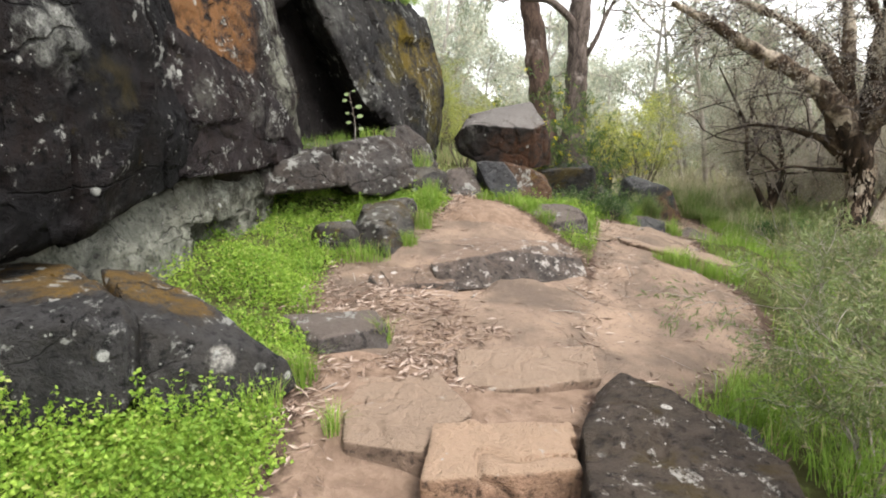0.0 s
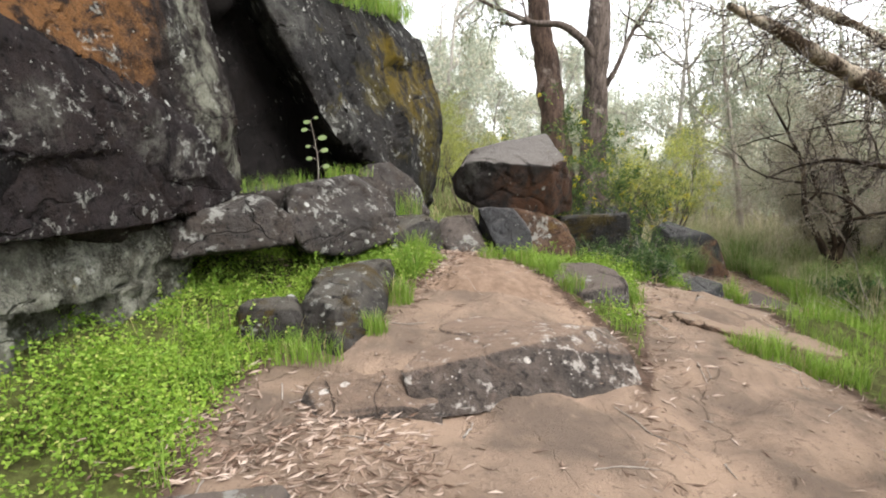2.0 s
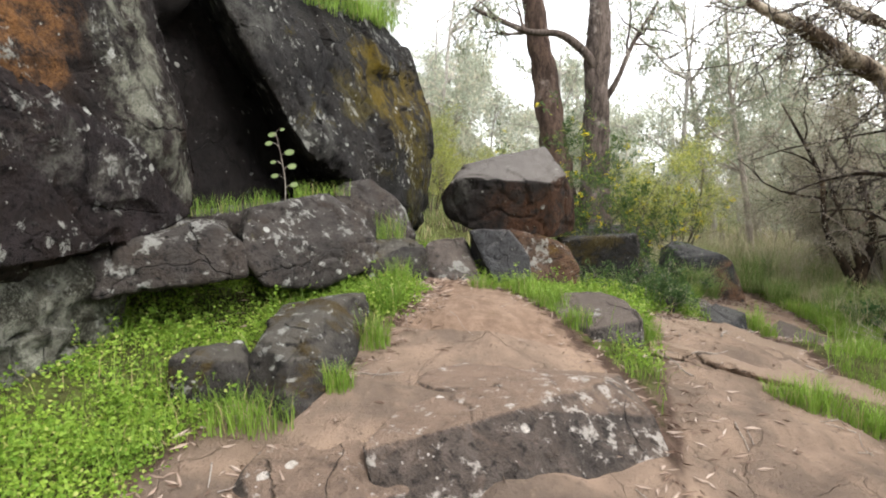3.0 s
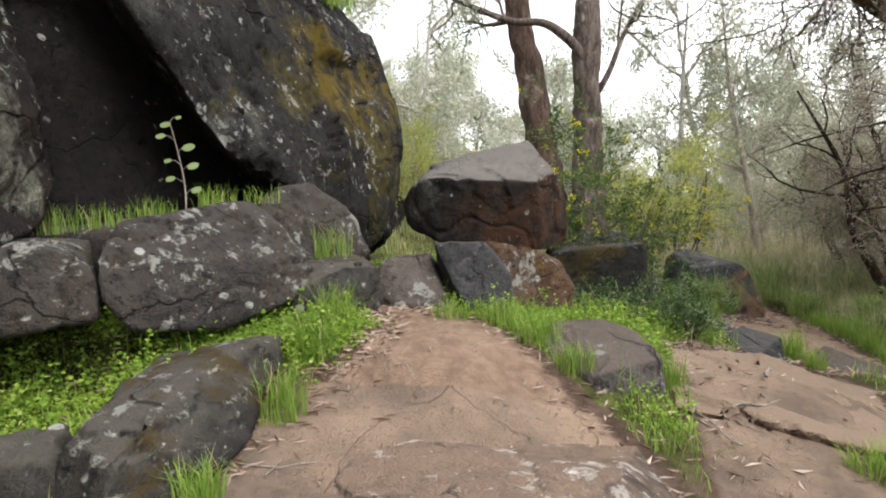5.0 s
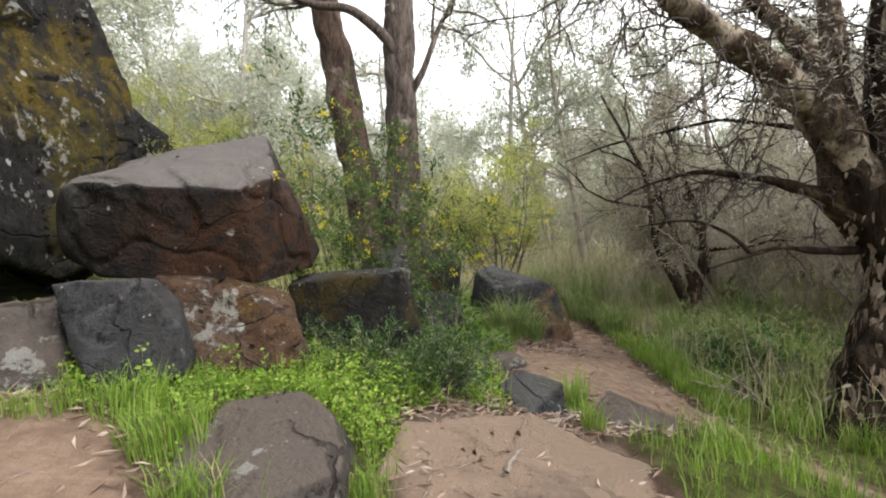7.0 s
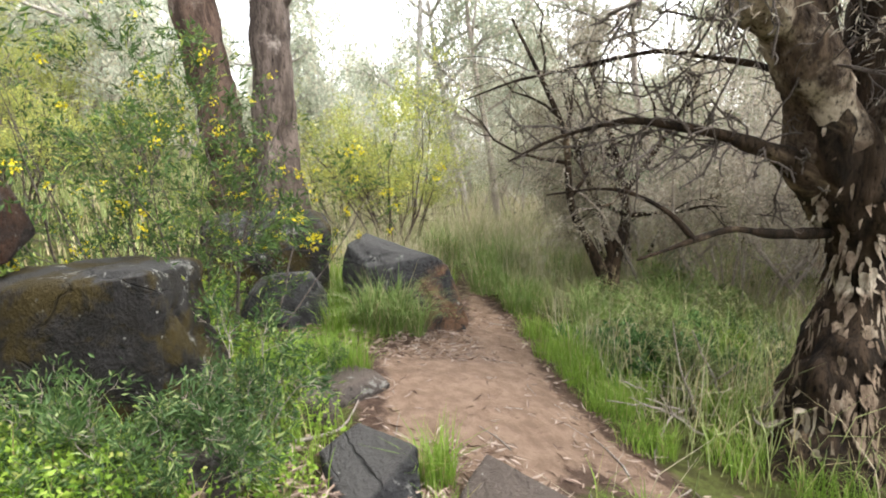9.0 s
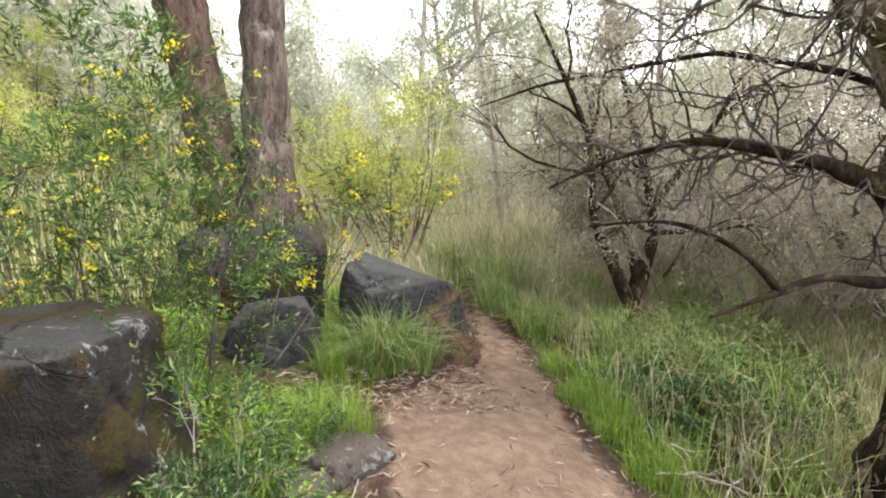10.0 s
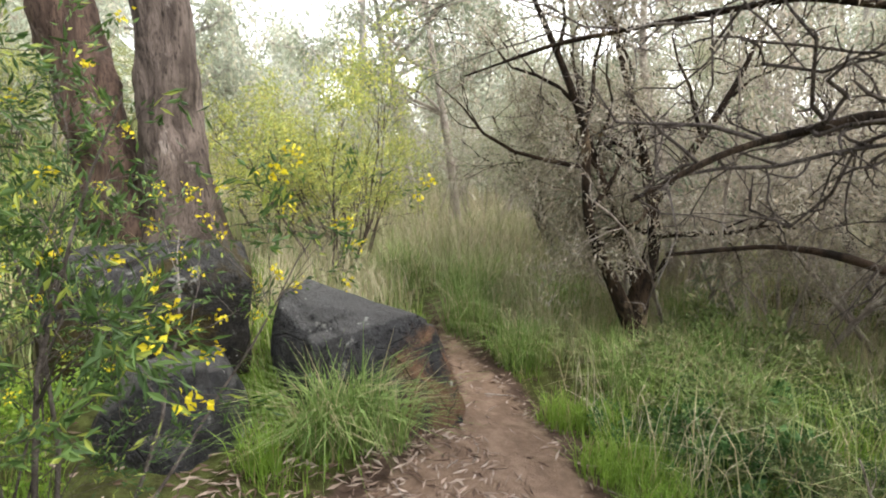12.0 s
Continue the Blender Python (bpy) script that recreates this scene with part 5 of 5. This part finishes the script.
for row_y, lo, hi, n in ((23, -6, 18, 6), (28, -8, 24, 9), (34, -10, 30, 11), (42, -12, 40, 14), (52, -14, 52, 17)):
    for k in range(n):
        spots.append((lo + (hi - lo) * (k + rng.uniform(0.1, 0.9)) / n, row_y + rng.uniform(-2, 2)))
for k in range(20):
    spots.append((rng.uniform(17, 32), rng.uniform(4, 22)))
for k in range(3):
    spots.append((rng.uniform(9, 17), rng.uniform(19, 27)))
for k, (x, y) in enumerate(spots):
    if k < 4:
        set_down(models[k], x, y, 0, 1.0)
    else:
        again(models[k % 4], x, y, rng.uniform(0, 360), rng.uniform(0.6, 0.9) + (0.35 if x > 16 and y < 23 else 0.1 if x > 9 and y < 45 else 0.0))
scrub = twig_shrub("grey-green scrub on the far slope, paled for haze", 91, 2.0, 1.3, 7, m_far, m_twig, 12, (0.12, 0.05), jitter=0.12, foot=0.3, stem_r=0.03, levels=(6, 4))
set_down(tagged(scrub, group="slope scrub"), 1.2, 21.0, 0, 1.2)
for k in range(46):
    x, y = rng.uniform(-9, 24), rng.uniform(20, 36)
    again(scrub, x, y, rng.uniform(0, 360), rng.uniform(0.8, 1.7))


# ---- low cover: grass, herbs, fallen leaves ----
def blades(rng, x, y, z, tall, width, lean, up=0.0):
    """Curved grass blades: 5 verts, a quad pair and a tip each, as quads."""
    n = len(x)
    a = rng.uniform(0, 2 * math.pi, n)
    o = np.stack([np.cos(a), np.sin(a), 0 * a], 1)
    s = np.stack([-np.sin(a), np.cos(a), 0 * a], 1) * (np.broadcast_to(width, n) / 2)[:, None]
    b = np.stack([x, y, z - 0.02], 1)
    h = (np.broadcast_to(tall, n) * rng.uniform(0.55, 1.25, n))[:, None]
    k = (np.broadcast_to(lean, n) * rng.uniform(0.2, 1.4, n))[:, None]
    m = b + o * h * k * 0.3 + (0, 0, 1) * h * 0.55
    t = b + o * h * k * 0.95 + (0, 0, 1) * h * (1 - 0.35 * np.minimum(k, 1.6))
    v = np.stack([b - s, b + s, m + s * 0.8, m - s * 0.8, t + s * 0.1, t - s * 0.1], 1).reshape(-1, 3)
    i = np.arange(n)[:, None] * 6
    return v, np.concatenate([i + (0, 1, 2, 3), i + (3, 2, 4, 5)])


def where(rng, n, x0, x1, y0, y1, want):
    x, y = rng.uniform(x0, x1, n), rng.uniform(y0, y1, n)
    k = rng.random(n) < want(x, y)
    return x[k], y[k]


def patchy(x, y, scale, seed, lo=-0.1, hi=0.3):
    return np.clip((fbm(np.stack([x, y, 0 * x], 1), scale, 3, seed) - lo) / (hi - lo), 0, 1)


cr = np.random.default_rng(5)
STONES = ((1.65, 7.7, 0.45), (-0.66, 6.35, 0.3), (-0.55, 6.75, 0.28), (4.05, 8.5, 0.4), (3.45, 9.0, 0.26), (2.72, 8.98, 0.2), (-2.2, 2.7, 0.55), (-1.4, 2.85, 0.4), (4.45, 12.0, 0.5), (3.2, 11.65, 0.55), (3.15, 11.05, 0.42))


def off(x, y, a, b):
    """0 on bare ground and on stones, 1 well away from them."""
    k = np.clip((bare(x, y) - a) / (b - a), 0, 1)
    for sx_, sy_, sr_ in STONES:
        k = k * (np.hypot(x - sx_, y - sy_) > sr_)
    return k



# lime-green herbs between the wall and the path
hx, hy = where(cr, 120000, -2.7, 0.1, 0.6, 7.8, lambda x, y: off(x, y, -0.12, 0.22) * (np.where(y > 5.2, 0.25, 0.14) + 0.86 * patchy(x, y, 2.0, 41, -0.3, 0.3)))
kx, ky = where(cr, 60000, -0.4, 3.4, 6.8, 12.2, lambda x, y: off(x, y, -0.05, 0.2) * patchy(x, y, 1.5, 43, -0.3, 0.2))
jx, jy = where(cr, 26000, -2.6, -0.5, 0.4, 2.7, lambda x, y: off(x, y, -0.1, 0.12))
hx, hy = np.concatenate([hx, kx, jx]), np.concatenate([hy, ky, jy])
hz = height(hx, hy)
grow = 0.015 + 0.22 * cr.random(len(hx)) * patchy(hx, hy, 0.9, 42, -0.6, 0.5) * np.clip(bare(hx, hy) * 3 + 0.3, 0.2, 1)
hv, hf = leaves(np.stack([hx, hy, hz + grow], 1), np.stack([cr.normal(0, 1, len(hx)), cr.normal(0, 1, len(hx)), cr.normal(0.1, 0.35, len(hx))], 1), 0.027, 0.021, cr, 0.1)
tagged(piece("herb_cover", raw_mesh("herb_cover", hv, hf, m_herb, False)), "dense lime-green small-leaved herbs carpeting the ground", "ground cover", kind="stuff")
# upright sprigs of the same herb
sprig = Heap()
for k in cr.choice(len(hx), 2000, replace=False):
    tall = cr.uniform(0.08, 0.3)
    p, r = limb(cr, (hx[k], hy[k], hz[k] - 0.02), (cr.normal(0, 0.3), cr.normal(0, 0.3), 1), tall, 0.002, 0.15, 0.05, 5)
    sprig.add(*tube(p, r, 3))
    c = p[cr.integers(1, 5, 11)] + cr.normal(0, 0.012, (11, 3))
    sprig.add(*leaves(c, cr.normal(0, 1, (11, 3)) * (1, 1, 0.4), 0.032, 0.024, cr))
for _ in range(420):
    x, y, tall = cr.uniform(-2.5, -0.85), cr.uniform(1.9, 2.55), cr.uniform(0.14, 0.4)
    p, r = limb(cr, (x, y, float(height(x, y)[0]) - 0.02), (cr.normal(0, 0.3), cr.normal(0, 0.3), 1), tall, 0.002, 0.15, 0.05, 5)
    sprig.add(*tube(p, r, 3))
    c = p[cr.integers(1, 5, 20)] + cr.normal(0, 0.014, (20, 3))
    sprig.add(*leaves(c, cr.normal(0, 1, (20, 3)) * (1, 1, 0.4), 0.028, 0.022, cr))
tagged(piece("herb_sprigs", sprig.mesh("herb_sprigs", m_herb, False)), "upright leafy sprigs among the herbs", "ground cover", kind="stuff")


def sow(name, label, material, n, box, want, tall, width, lean, seed):
    r = np.random.default_rng(seed)
    x, y = where(r, n, *box, want)
    v, f = blades(r, x, y, height(x, y), tall if np.isscalar(tall) else r.uniform(*tall, len(x)), width, lean)
    return tagged(piece(name, raw_mesh(name, v, f, material, False)), label, "grass", kind="stuff")


sow("grass", "fresh green grass along the foot of the wall and path", m_grass, 26000, (-2.6, 0.3, 0.4, 9.2), lambda x, y: off(x, y, -0.05, 0.12) * np.clip(1 - off(x, y, 0.25, 0.8) * 0.8, 0, 1) * patchy(x, y, 1.6, 51, 0.0, 0.5), (0.08, 0.28), 0.006, 0.5, 61)
sow("grass", "bright green grass around the grey stones", m_grass, 42000, (-0.2, 4.2, 6.6, 12.6), lambda x, y: off(x, y, -0.04, 0.1) * patchy(x, y, 1.5, 52, -0.2, 0.45), (0.05, 0.2), 0.006, 0.55, 62)
sow("grass", "bright green grass in the hollow beside the path", m_grass, 95000, (1.6, 9.2, 0.5, 15.5), lambda x, y: off(x, y, 0.0, 0.18) * patchy(x, y, 1.0, 53, -0.35, 0.35) * np.where((x > 6.6) | (y > 13), 0.5, 1), (0.08, 0.34), 0.007, 0.55, 63)
sow("sedge", "longer olive sedge and rushes under the tea-trees", m_sedge, 38000, (5.4, 13.5, 2, 19), lambda x, y: off(x, y, 0.25, 0.9) * patchy(x, y, 0.8, 54, -0.4, 0.3), (0.25, 0.75), 0.008, 0.7, 64)
sow("dry_grass", "straw-coloured dry grass between the shrubs", m_dry, 110000, (4.0, 15, 8, 24), lambda x, y: off(x, y, 0.2, 0.9) * np.maximum(patchy(x, y, 0.7, 55, -0.1, 0.5), ((x > 5.2) & (x < 10) & (y > 12.6) & (y < 18)) * 0.8), (0.3, 0.85), 0.007, 0.6, 65)
sow("dry_grass", "dull straw-coloured grass under the crooked tea-tree", m_dry, 14000, (6.0, 10.5, 9.6, 13.4), lambda x, y: off(x, y, 0.3, 0.8) * patchy(x, y, 1.1, 57, -0.2, 0.3), (0.18, 0.5), 0.006, 0.8, 67)
sow("meadow", "green slope of grass behind the rocks", m_sedge, 42000, (-4, 10, 12.5, 26), lambda x, y: off(x, y, 0.1, 0.5) * patchy(x, y, 0.5, 56, -0.5, 0.3), (0.12, 0.4), 0.016, 0.5, 66)


def tuft(name, label, material, x, y, z, n, reach, tall, lean, width, seed, group):
    r = np.random.default_rng(seed)
    a, d = r.uniform(0, 2 * math.pi, n), reach * np.sqrt(r.random(n))
    gx_, gy_ = d * np.cos(a), d * np.sin(a)
    v, f = blades(r, gx_, gy_, 0 * gx_, tall, width, lean)
    ob = piece(name, raw_mesh(name, v, f, material, False))
    ob.location = (x, y, z)
    return tagged(ob, label, "grass", group)


def gz_at(x, y):
    return float(height(x, y)[0])


for k, (x, y, n, tall, reach) in enumerate(((4.12, 11.5, 460, 0.62, 0.18), (4.36, 11.46, 260, 0.5, 0.14), (3.95, 11.42, 260, 0.56, 0.13), (7.17, 11.59, 420, 0.6, 0.22), (7.05, 12.37, 380, 0.55, 0.2), (6.2, 12.7, 420, 0.6, 0.25), (6.6, 11.6, 420, 0.6, 0.25), (6.9, 10.9, 380, 0.65, 0.25), (6.1, 13.6, 380, 0.7, 0.25),
                                          (6.5, 14.2, 420, 0.8, 0.3), (7.6, 11.6, 380, 0.7, 0.28), (6.0, 15.2, 380, 0.8, 0.3), (7.3, 13.4, 380, 0.75, 0.3), (8.2, 12.3, 380, 0.75, 0.3))):
    tuft("tussock", "arching tussock of olive-green and straw-coloured grass", m_tussock, x, y, gz_at(x, y), n, reach, tall, 1.0, 0.007, 200 + k, "tussocks by the path")
for k, (x, y, n, tall, reach) in enumerate(((-0.28, 7.2, 240, 0.3, 0.16), (-0.22, 7.6, 220, 0.34, 0.14), (-0.3, 6.6, 200, 0.3, 0.14), (-0.85, 3.05, 160, 0.28, 0.1), (-1.0, 2.7, 160, 0.26, 0.12), (-0.42, 3.85, 110, 0.24, 0.06), (-0.55, 2.6, 70, 0.2, 0.05),
                                          (1.2, 7.75, 260, 0.26, 0.2), (0.95, 8.05, 240, 0.24, 0.18), (1.4, 7.35, 180, 0.22, 0.15), (0.6, 8.0, 160, 0.16, 0.15), (2.05, 7.5, 120, 0.2, 0.12), (2.35, 3.45, 320, 0.3, 0.25), (2.2, 3.2, 320, 0.32, 0.25), (2.3, 2.4, 320, 0.34, 0.25),
                                          (3.76, 8.95, 200, 0.34, 0.1), (4.45, 8.2, 160, 0.22, 0.12), (3.66, 8.45, 120, 0.24, 0.08), (3.55, 10.3, 260, 0.34, 0.16), (3.3, 10.3, 260, 0.34, 0.16), (3.05, 10.2, 240, 0.32, 0.16), (3.0, 9.8, 240, 0.3, 0.16), (3.4, 10.5, 200, 0.3, 0.12), (-0.75, 5.55, 200, 0.2, 0.2), (-0.4, 5.9, 160, 0.2, 0.1), (-0.95, 5.6, 200, 0.22, 0.2), (5.75, 10.0, 260, 0.28, 0.2), (5.85, 10.7, 260, 0.3, 0.2), (6.0, 11.3, 200, 0.3, 0.18), (5.58, 10.4, 340, 0.3, 0.22), (5.6, 10.85, 340, 0.3, 0.22), (5.5, 9.9, 320, 0.28, 0.2), (5.75, 11.5, 260, 0.28, 0.18), (5.45, 9.4, 260, 0.26, 0.2), (2.8, 6.66, 160, 0.18, 0.12), (3.0, 6.58, 260, 0.26, 0.16), (3.25, 6.48, 260, 0.28, 0.18), (3.5, 6.35, 240, 0.28, 0.18), (6.4, 9.6, 260, 0.3, 0.22), (6.0, 9.15, 260, 0.28, 0.22), (6.15, 8.6, 240, 0.26, 0.22), (7.2, 10.4, 260, 0.36, 0.28), (7.7, 10.9, 260, 0.36, 0.28), (6.2, 10.2, 260, 0.3, 0.25), (6.5, 11.2, 260, 0.34, 0.25), (3.6, 11.3, 200, 0.3, 0.12), (3.75, 11.9, 200, 0.34, 0.12), (3.9, 13.3, 260, 0.32, 0.25), (4.3, 13.6, 260, 0.32, 0.28), (4.8, 13.5, 260, 0.32, 0.28), (5.3, 13.4, 240, 0.3, 0.22))):
    tuft("grass_tuft", "tuft of fresh bright green grass", m_grass, x, y, gz_at(x, y), n, reach, tall, 0.6, 0.006, 300 + k, "fresh grass tufts")
for k, (x, y, z, n, tall) in enumerate(((-1.5, 7.65, 1.3, 120, 0.2), (-1.15, 7.9, 1.36, 120, 0.22), (-1.75, 7.5, 1.27, 90, 0.18), (-0.95, 8.3, 1.42, 60, 0.16), (-2.0, 7.35, 1.25, 90, 0.22), (-0.38, 8.3, 0.95, 110, 0.3))):
    tuft("grass_tuft", "tuft of grass growing on the ledge", m_grass, x, y, z, n, 0.16, tall, 0.5, 0.005, 330 + k, "ledge grass")
for k, (x, y, z) in enumerate(((-1.5, 9.4, 3.72), (-1.3, 10.0, 3.85), (-1.1, 10.6, 3.95), (-0.95, 11.1, 4.05), (-1.7, 9.8, 3.95), (-1.45, 10.9, 4.1))):
    tuft("grass_tuft", "thick grass hanging over the top of the leaning boulder", m_grass, x, y, z, 420, 0.4, 0.42, 0.7, 0.009, 340 + k, "cliff-top grass")

# seedling with round pale leaves on the ledge
seedling = empty("seedling", "slender seedling with round pale green leaves on the ledge", "plant")
sp, sr = smooth_line([(-1.32, 7.75, 1.3), (-1.3, 7.74, 1.55), (-1.33, 7.72, 1.8), (-1.36, 7.7, 2.0)], [0.006, 0.005, 0.004, 0.002], 0.04)
piece("stem", raw_mesh("stem", *tube(sp, sr, 6), m_twig), seedling)
for k, (i, a, s) in enumerate(((4, 0.2, 0.1), (6, 3.3, 0.09), (8, 0.4, 0.11), (9, 3.0, 0.07), (11, 0.0, 0.12), (13, 3.4, 0.09), (15, 2.2, 0.1), (16, 0.9, 0.06))):
    i = min(i, len(sp) - 1)
    c0 = sp[i] + (0.09 * math.cos(a), 0.09 * math.sin(a) * 0.5 - 0.02, 0.03)
    ang = np.linspace(0, 2 * math.pi, 10, endpoint=False)
    lv = [c0] + [c0 + (s * 0.4 * math.cos(q), s * 0.2 * math.sin(q), s * 0.26 * math.sin(q)) for q in ang]
    piece("leaf", raw_mesh("leaf", lv, [(0, 1 + j, 1 + (j + 1) % 10) for j in range(10)], m_brush, True), seedling)
    piece("leaf_stalk", raw_mesh("leaf_stalk", *tube([sp[i], 0.5 * (sp[i] + c0) + (0, 0, 0.02), c0], [0.003, 0.002, 0.002], 4), m_twig), seedling)

# fallen gum leaves along the edges of the path
def litter(n, box, want, seed):
    r = np.random.default_rng(seed)
    x, y = where(r, n, *box, want)
    for sx_, sy_, sr_ in ((-0.8, 3.8, 0.42), (0.65, 3.55, 0.42), (-0.2, 2.85, 0.4), (0.45, 2.45, 0.4)):
        k = np.hypot(x - sx_, y - sy_) > sr_
        x, y = x[k], y[k]
    z = height(x, y) + 0.012
    return leaves(np.stack([x, y, z], 1), np.stack([r.normal(0, 1, len(x)), r.normal(0, 1, len(x)), r.normal(0.05, 0.12, len(x))], 1), 0.095, 0.019, r, 0.2)


lit = Heap()
lit.add(*litter(9000, (-1.8, 3.6, 0.8, 9.0), lambda x, y: np.exp(-((bare(x, y) + 0.08) / 0.16) ** 2) * 0.8 + 0.1, 71))
lit.add(*litter(4000, (-0.9, 0.9, 3.2, 5.4), lambda x, y: patchy(x, y, 1.6, 72, -0.1, 0.5) * 0.8, 72))
lit.add(*litter(7000, (2.2, 6.8, 8.2, 14.0), lambda x, y: np.exp(-((bare(x, y) + 0.06) / 0.16) ** 2) * 0.6 + 0.08, 73))
lit.add(*litter(3600, (-0.9, 0.5, 5.0, 8.3), lambda x, y: np.exp(-((bare(x, y) + 0.12) / 0.12) ** 2), 77))
lit.add(*litter(2600, (-1.6, 0.3, 2.6, 4.9), lambda x, y: np.exp(-((bare(x, y) + 0.1) / 0.25) ** 2), 76))
lit.add(*litter(2600, (2.2, 4.3, 8.3, 9.3), lambda x, y: 0 * x + 0.5, 75))
lit.add(*litter(1300, (3.2, 5.0, 10.6, 11.8), lambda x, y: 0 * x + 0.6, 74))
tagged(piece("leaf_litter", lit.mesh("leaf_litter", m_litter, False)), "dry fallen gum leaves and bark flakes on the path edges", "leaf litter", kind="stuff")
sticks = Heap()
for _ in range(330):
    x, y = cr.uniform(-1.2, 5.6), cr.uniform(1.2, 12.5)
    if not -0.5 < float(bare(np.array([x]), np.array([y]))[0]) < 0.25:
        continue
    p, r = limb(cr, (x, y, gz_at(x, y) + 0.012), (cr.normal(), cr.normal(), 0), cr.uniform(0.06, 0.4), cr.uniform(0.002, 0.006), 0.15, 0, 5, 0.5)
    p[:, 2] = height(p[:, 0], p[:, 1]) + 0.012
    sticks.add(*tube(p, r, 5))
tagged(piece("fallen_twigs", sticks.mesh("fallen_twigs", m_twig)), "thin fallen sticks scattered on the path", "twigs", kind="stuff")


# single sticks and dead branches
def stick(x, y, turn, length, thick, lift=0.0, label="fallen grey stick lying on the rock", rise=0.0):
    r = np.random.default_rng(int(1000 * x + 77 * y) % 9999)
    way = (math.cos(radians(turn)), math.sin(radians(turn)), rise)
    p, rad = limb(r, (x, y, gz_at(x, y) + thick + lift), way, length, thick, 0.12, 0, 8, 0.45)
    if not rise:
        p[:, 2] = height(p[:, 0], p[:, 1]) + thick + lift
    h = Heap()
    h.add(*tube(p, rad, 7, 0.15, 3))
    for i in (3, 5):
        q, rq = limb(r, p[i], unit(p[i + 1] - p[i]) + r.normal(0, 0.5, 3) * (1, 1, 0.2), length * 0.25, rad[i] * 0.5, 0.15, 0, 5)
        h.add(*tube(q, rq, 5))
    return tagged(piece("fallen_stick", h.mesh("fallen_stick", m_twig)), label, "stick", "fallen sticks")


for x, y, turn, length, thick in ((2.75, 7.55, 60, 0.3, 0.012), (3.35, 8.55, 20, 0.4, 0.02), (3.0, 8.5, 150, 0.35, 0.008), (2.3, 7.1, 40, 0.4, 0.006), (2.15, 6.7, 110, 0.5, 0.007), (0.3, 4.75, 70, 0.3, 0.009), (-0.1, 4.6, 160, 0.35, 0.006), (1.0, 4.55, 10, 0.4, 0.005),
                                  (-0.35, 6.2, 30, 0.35, 0.006), (2.6, 8.75, 5, 0.7, 0.012), (3.1, 9.35, 30, 0.8, 0.011), (4.3, 9.2, 100, 0.3, 0.006), (1.5, 5.0, 120, 0.4, 0.006), (5.0, 9.0, 60, 0.5, 0.008)):
    stick(x, y, turn, length, thick, 0.03 if 1.9 < x < 3.6 and y < 8.4 else 0.0)
for k in range(16):
    x, y = cr.uniform(6.0, 6.7), cr.uniform(9.3, 10.1)
    stick(x, y, cr.uniform(150, 260), cr.uniform(0.5, 1.1), cr.uniform(0.005, 0.012), 0.0, "pale dead branch leaning among the sedge", cr.uniform(0.25, 0.9))
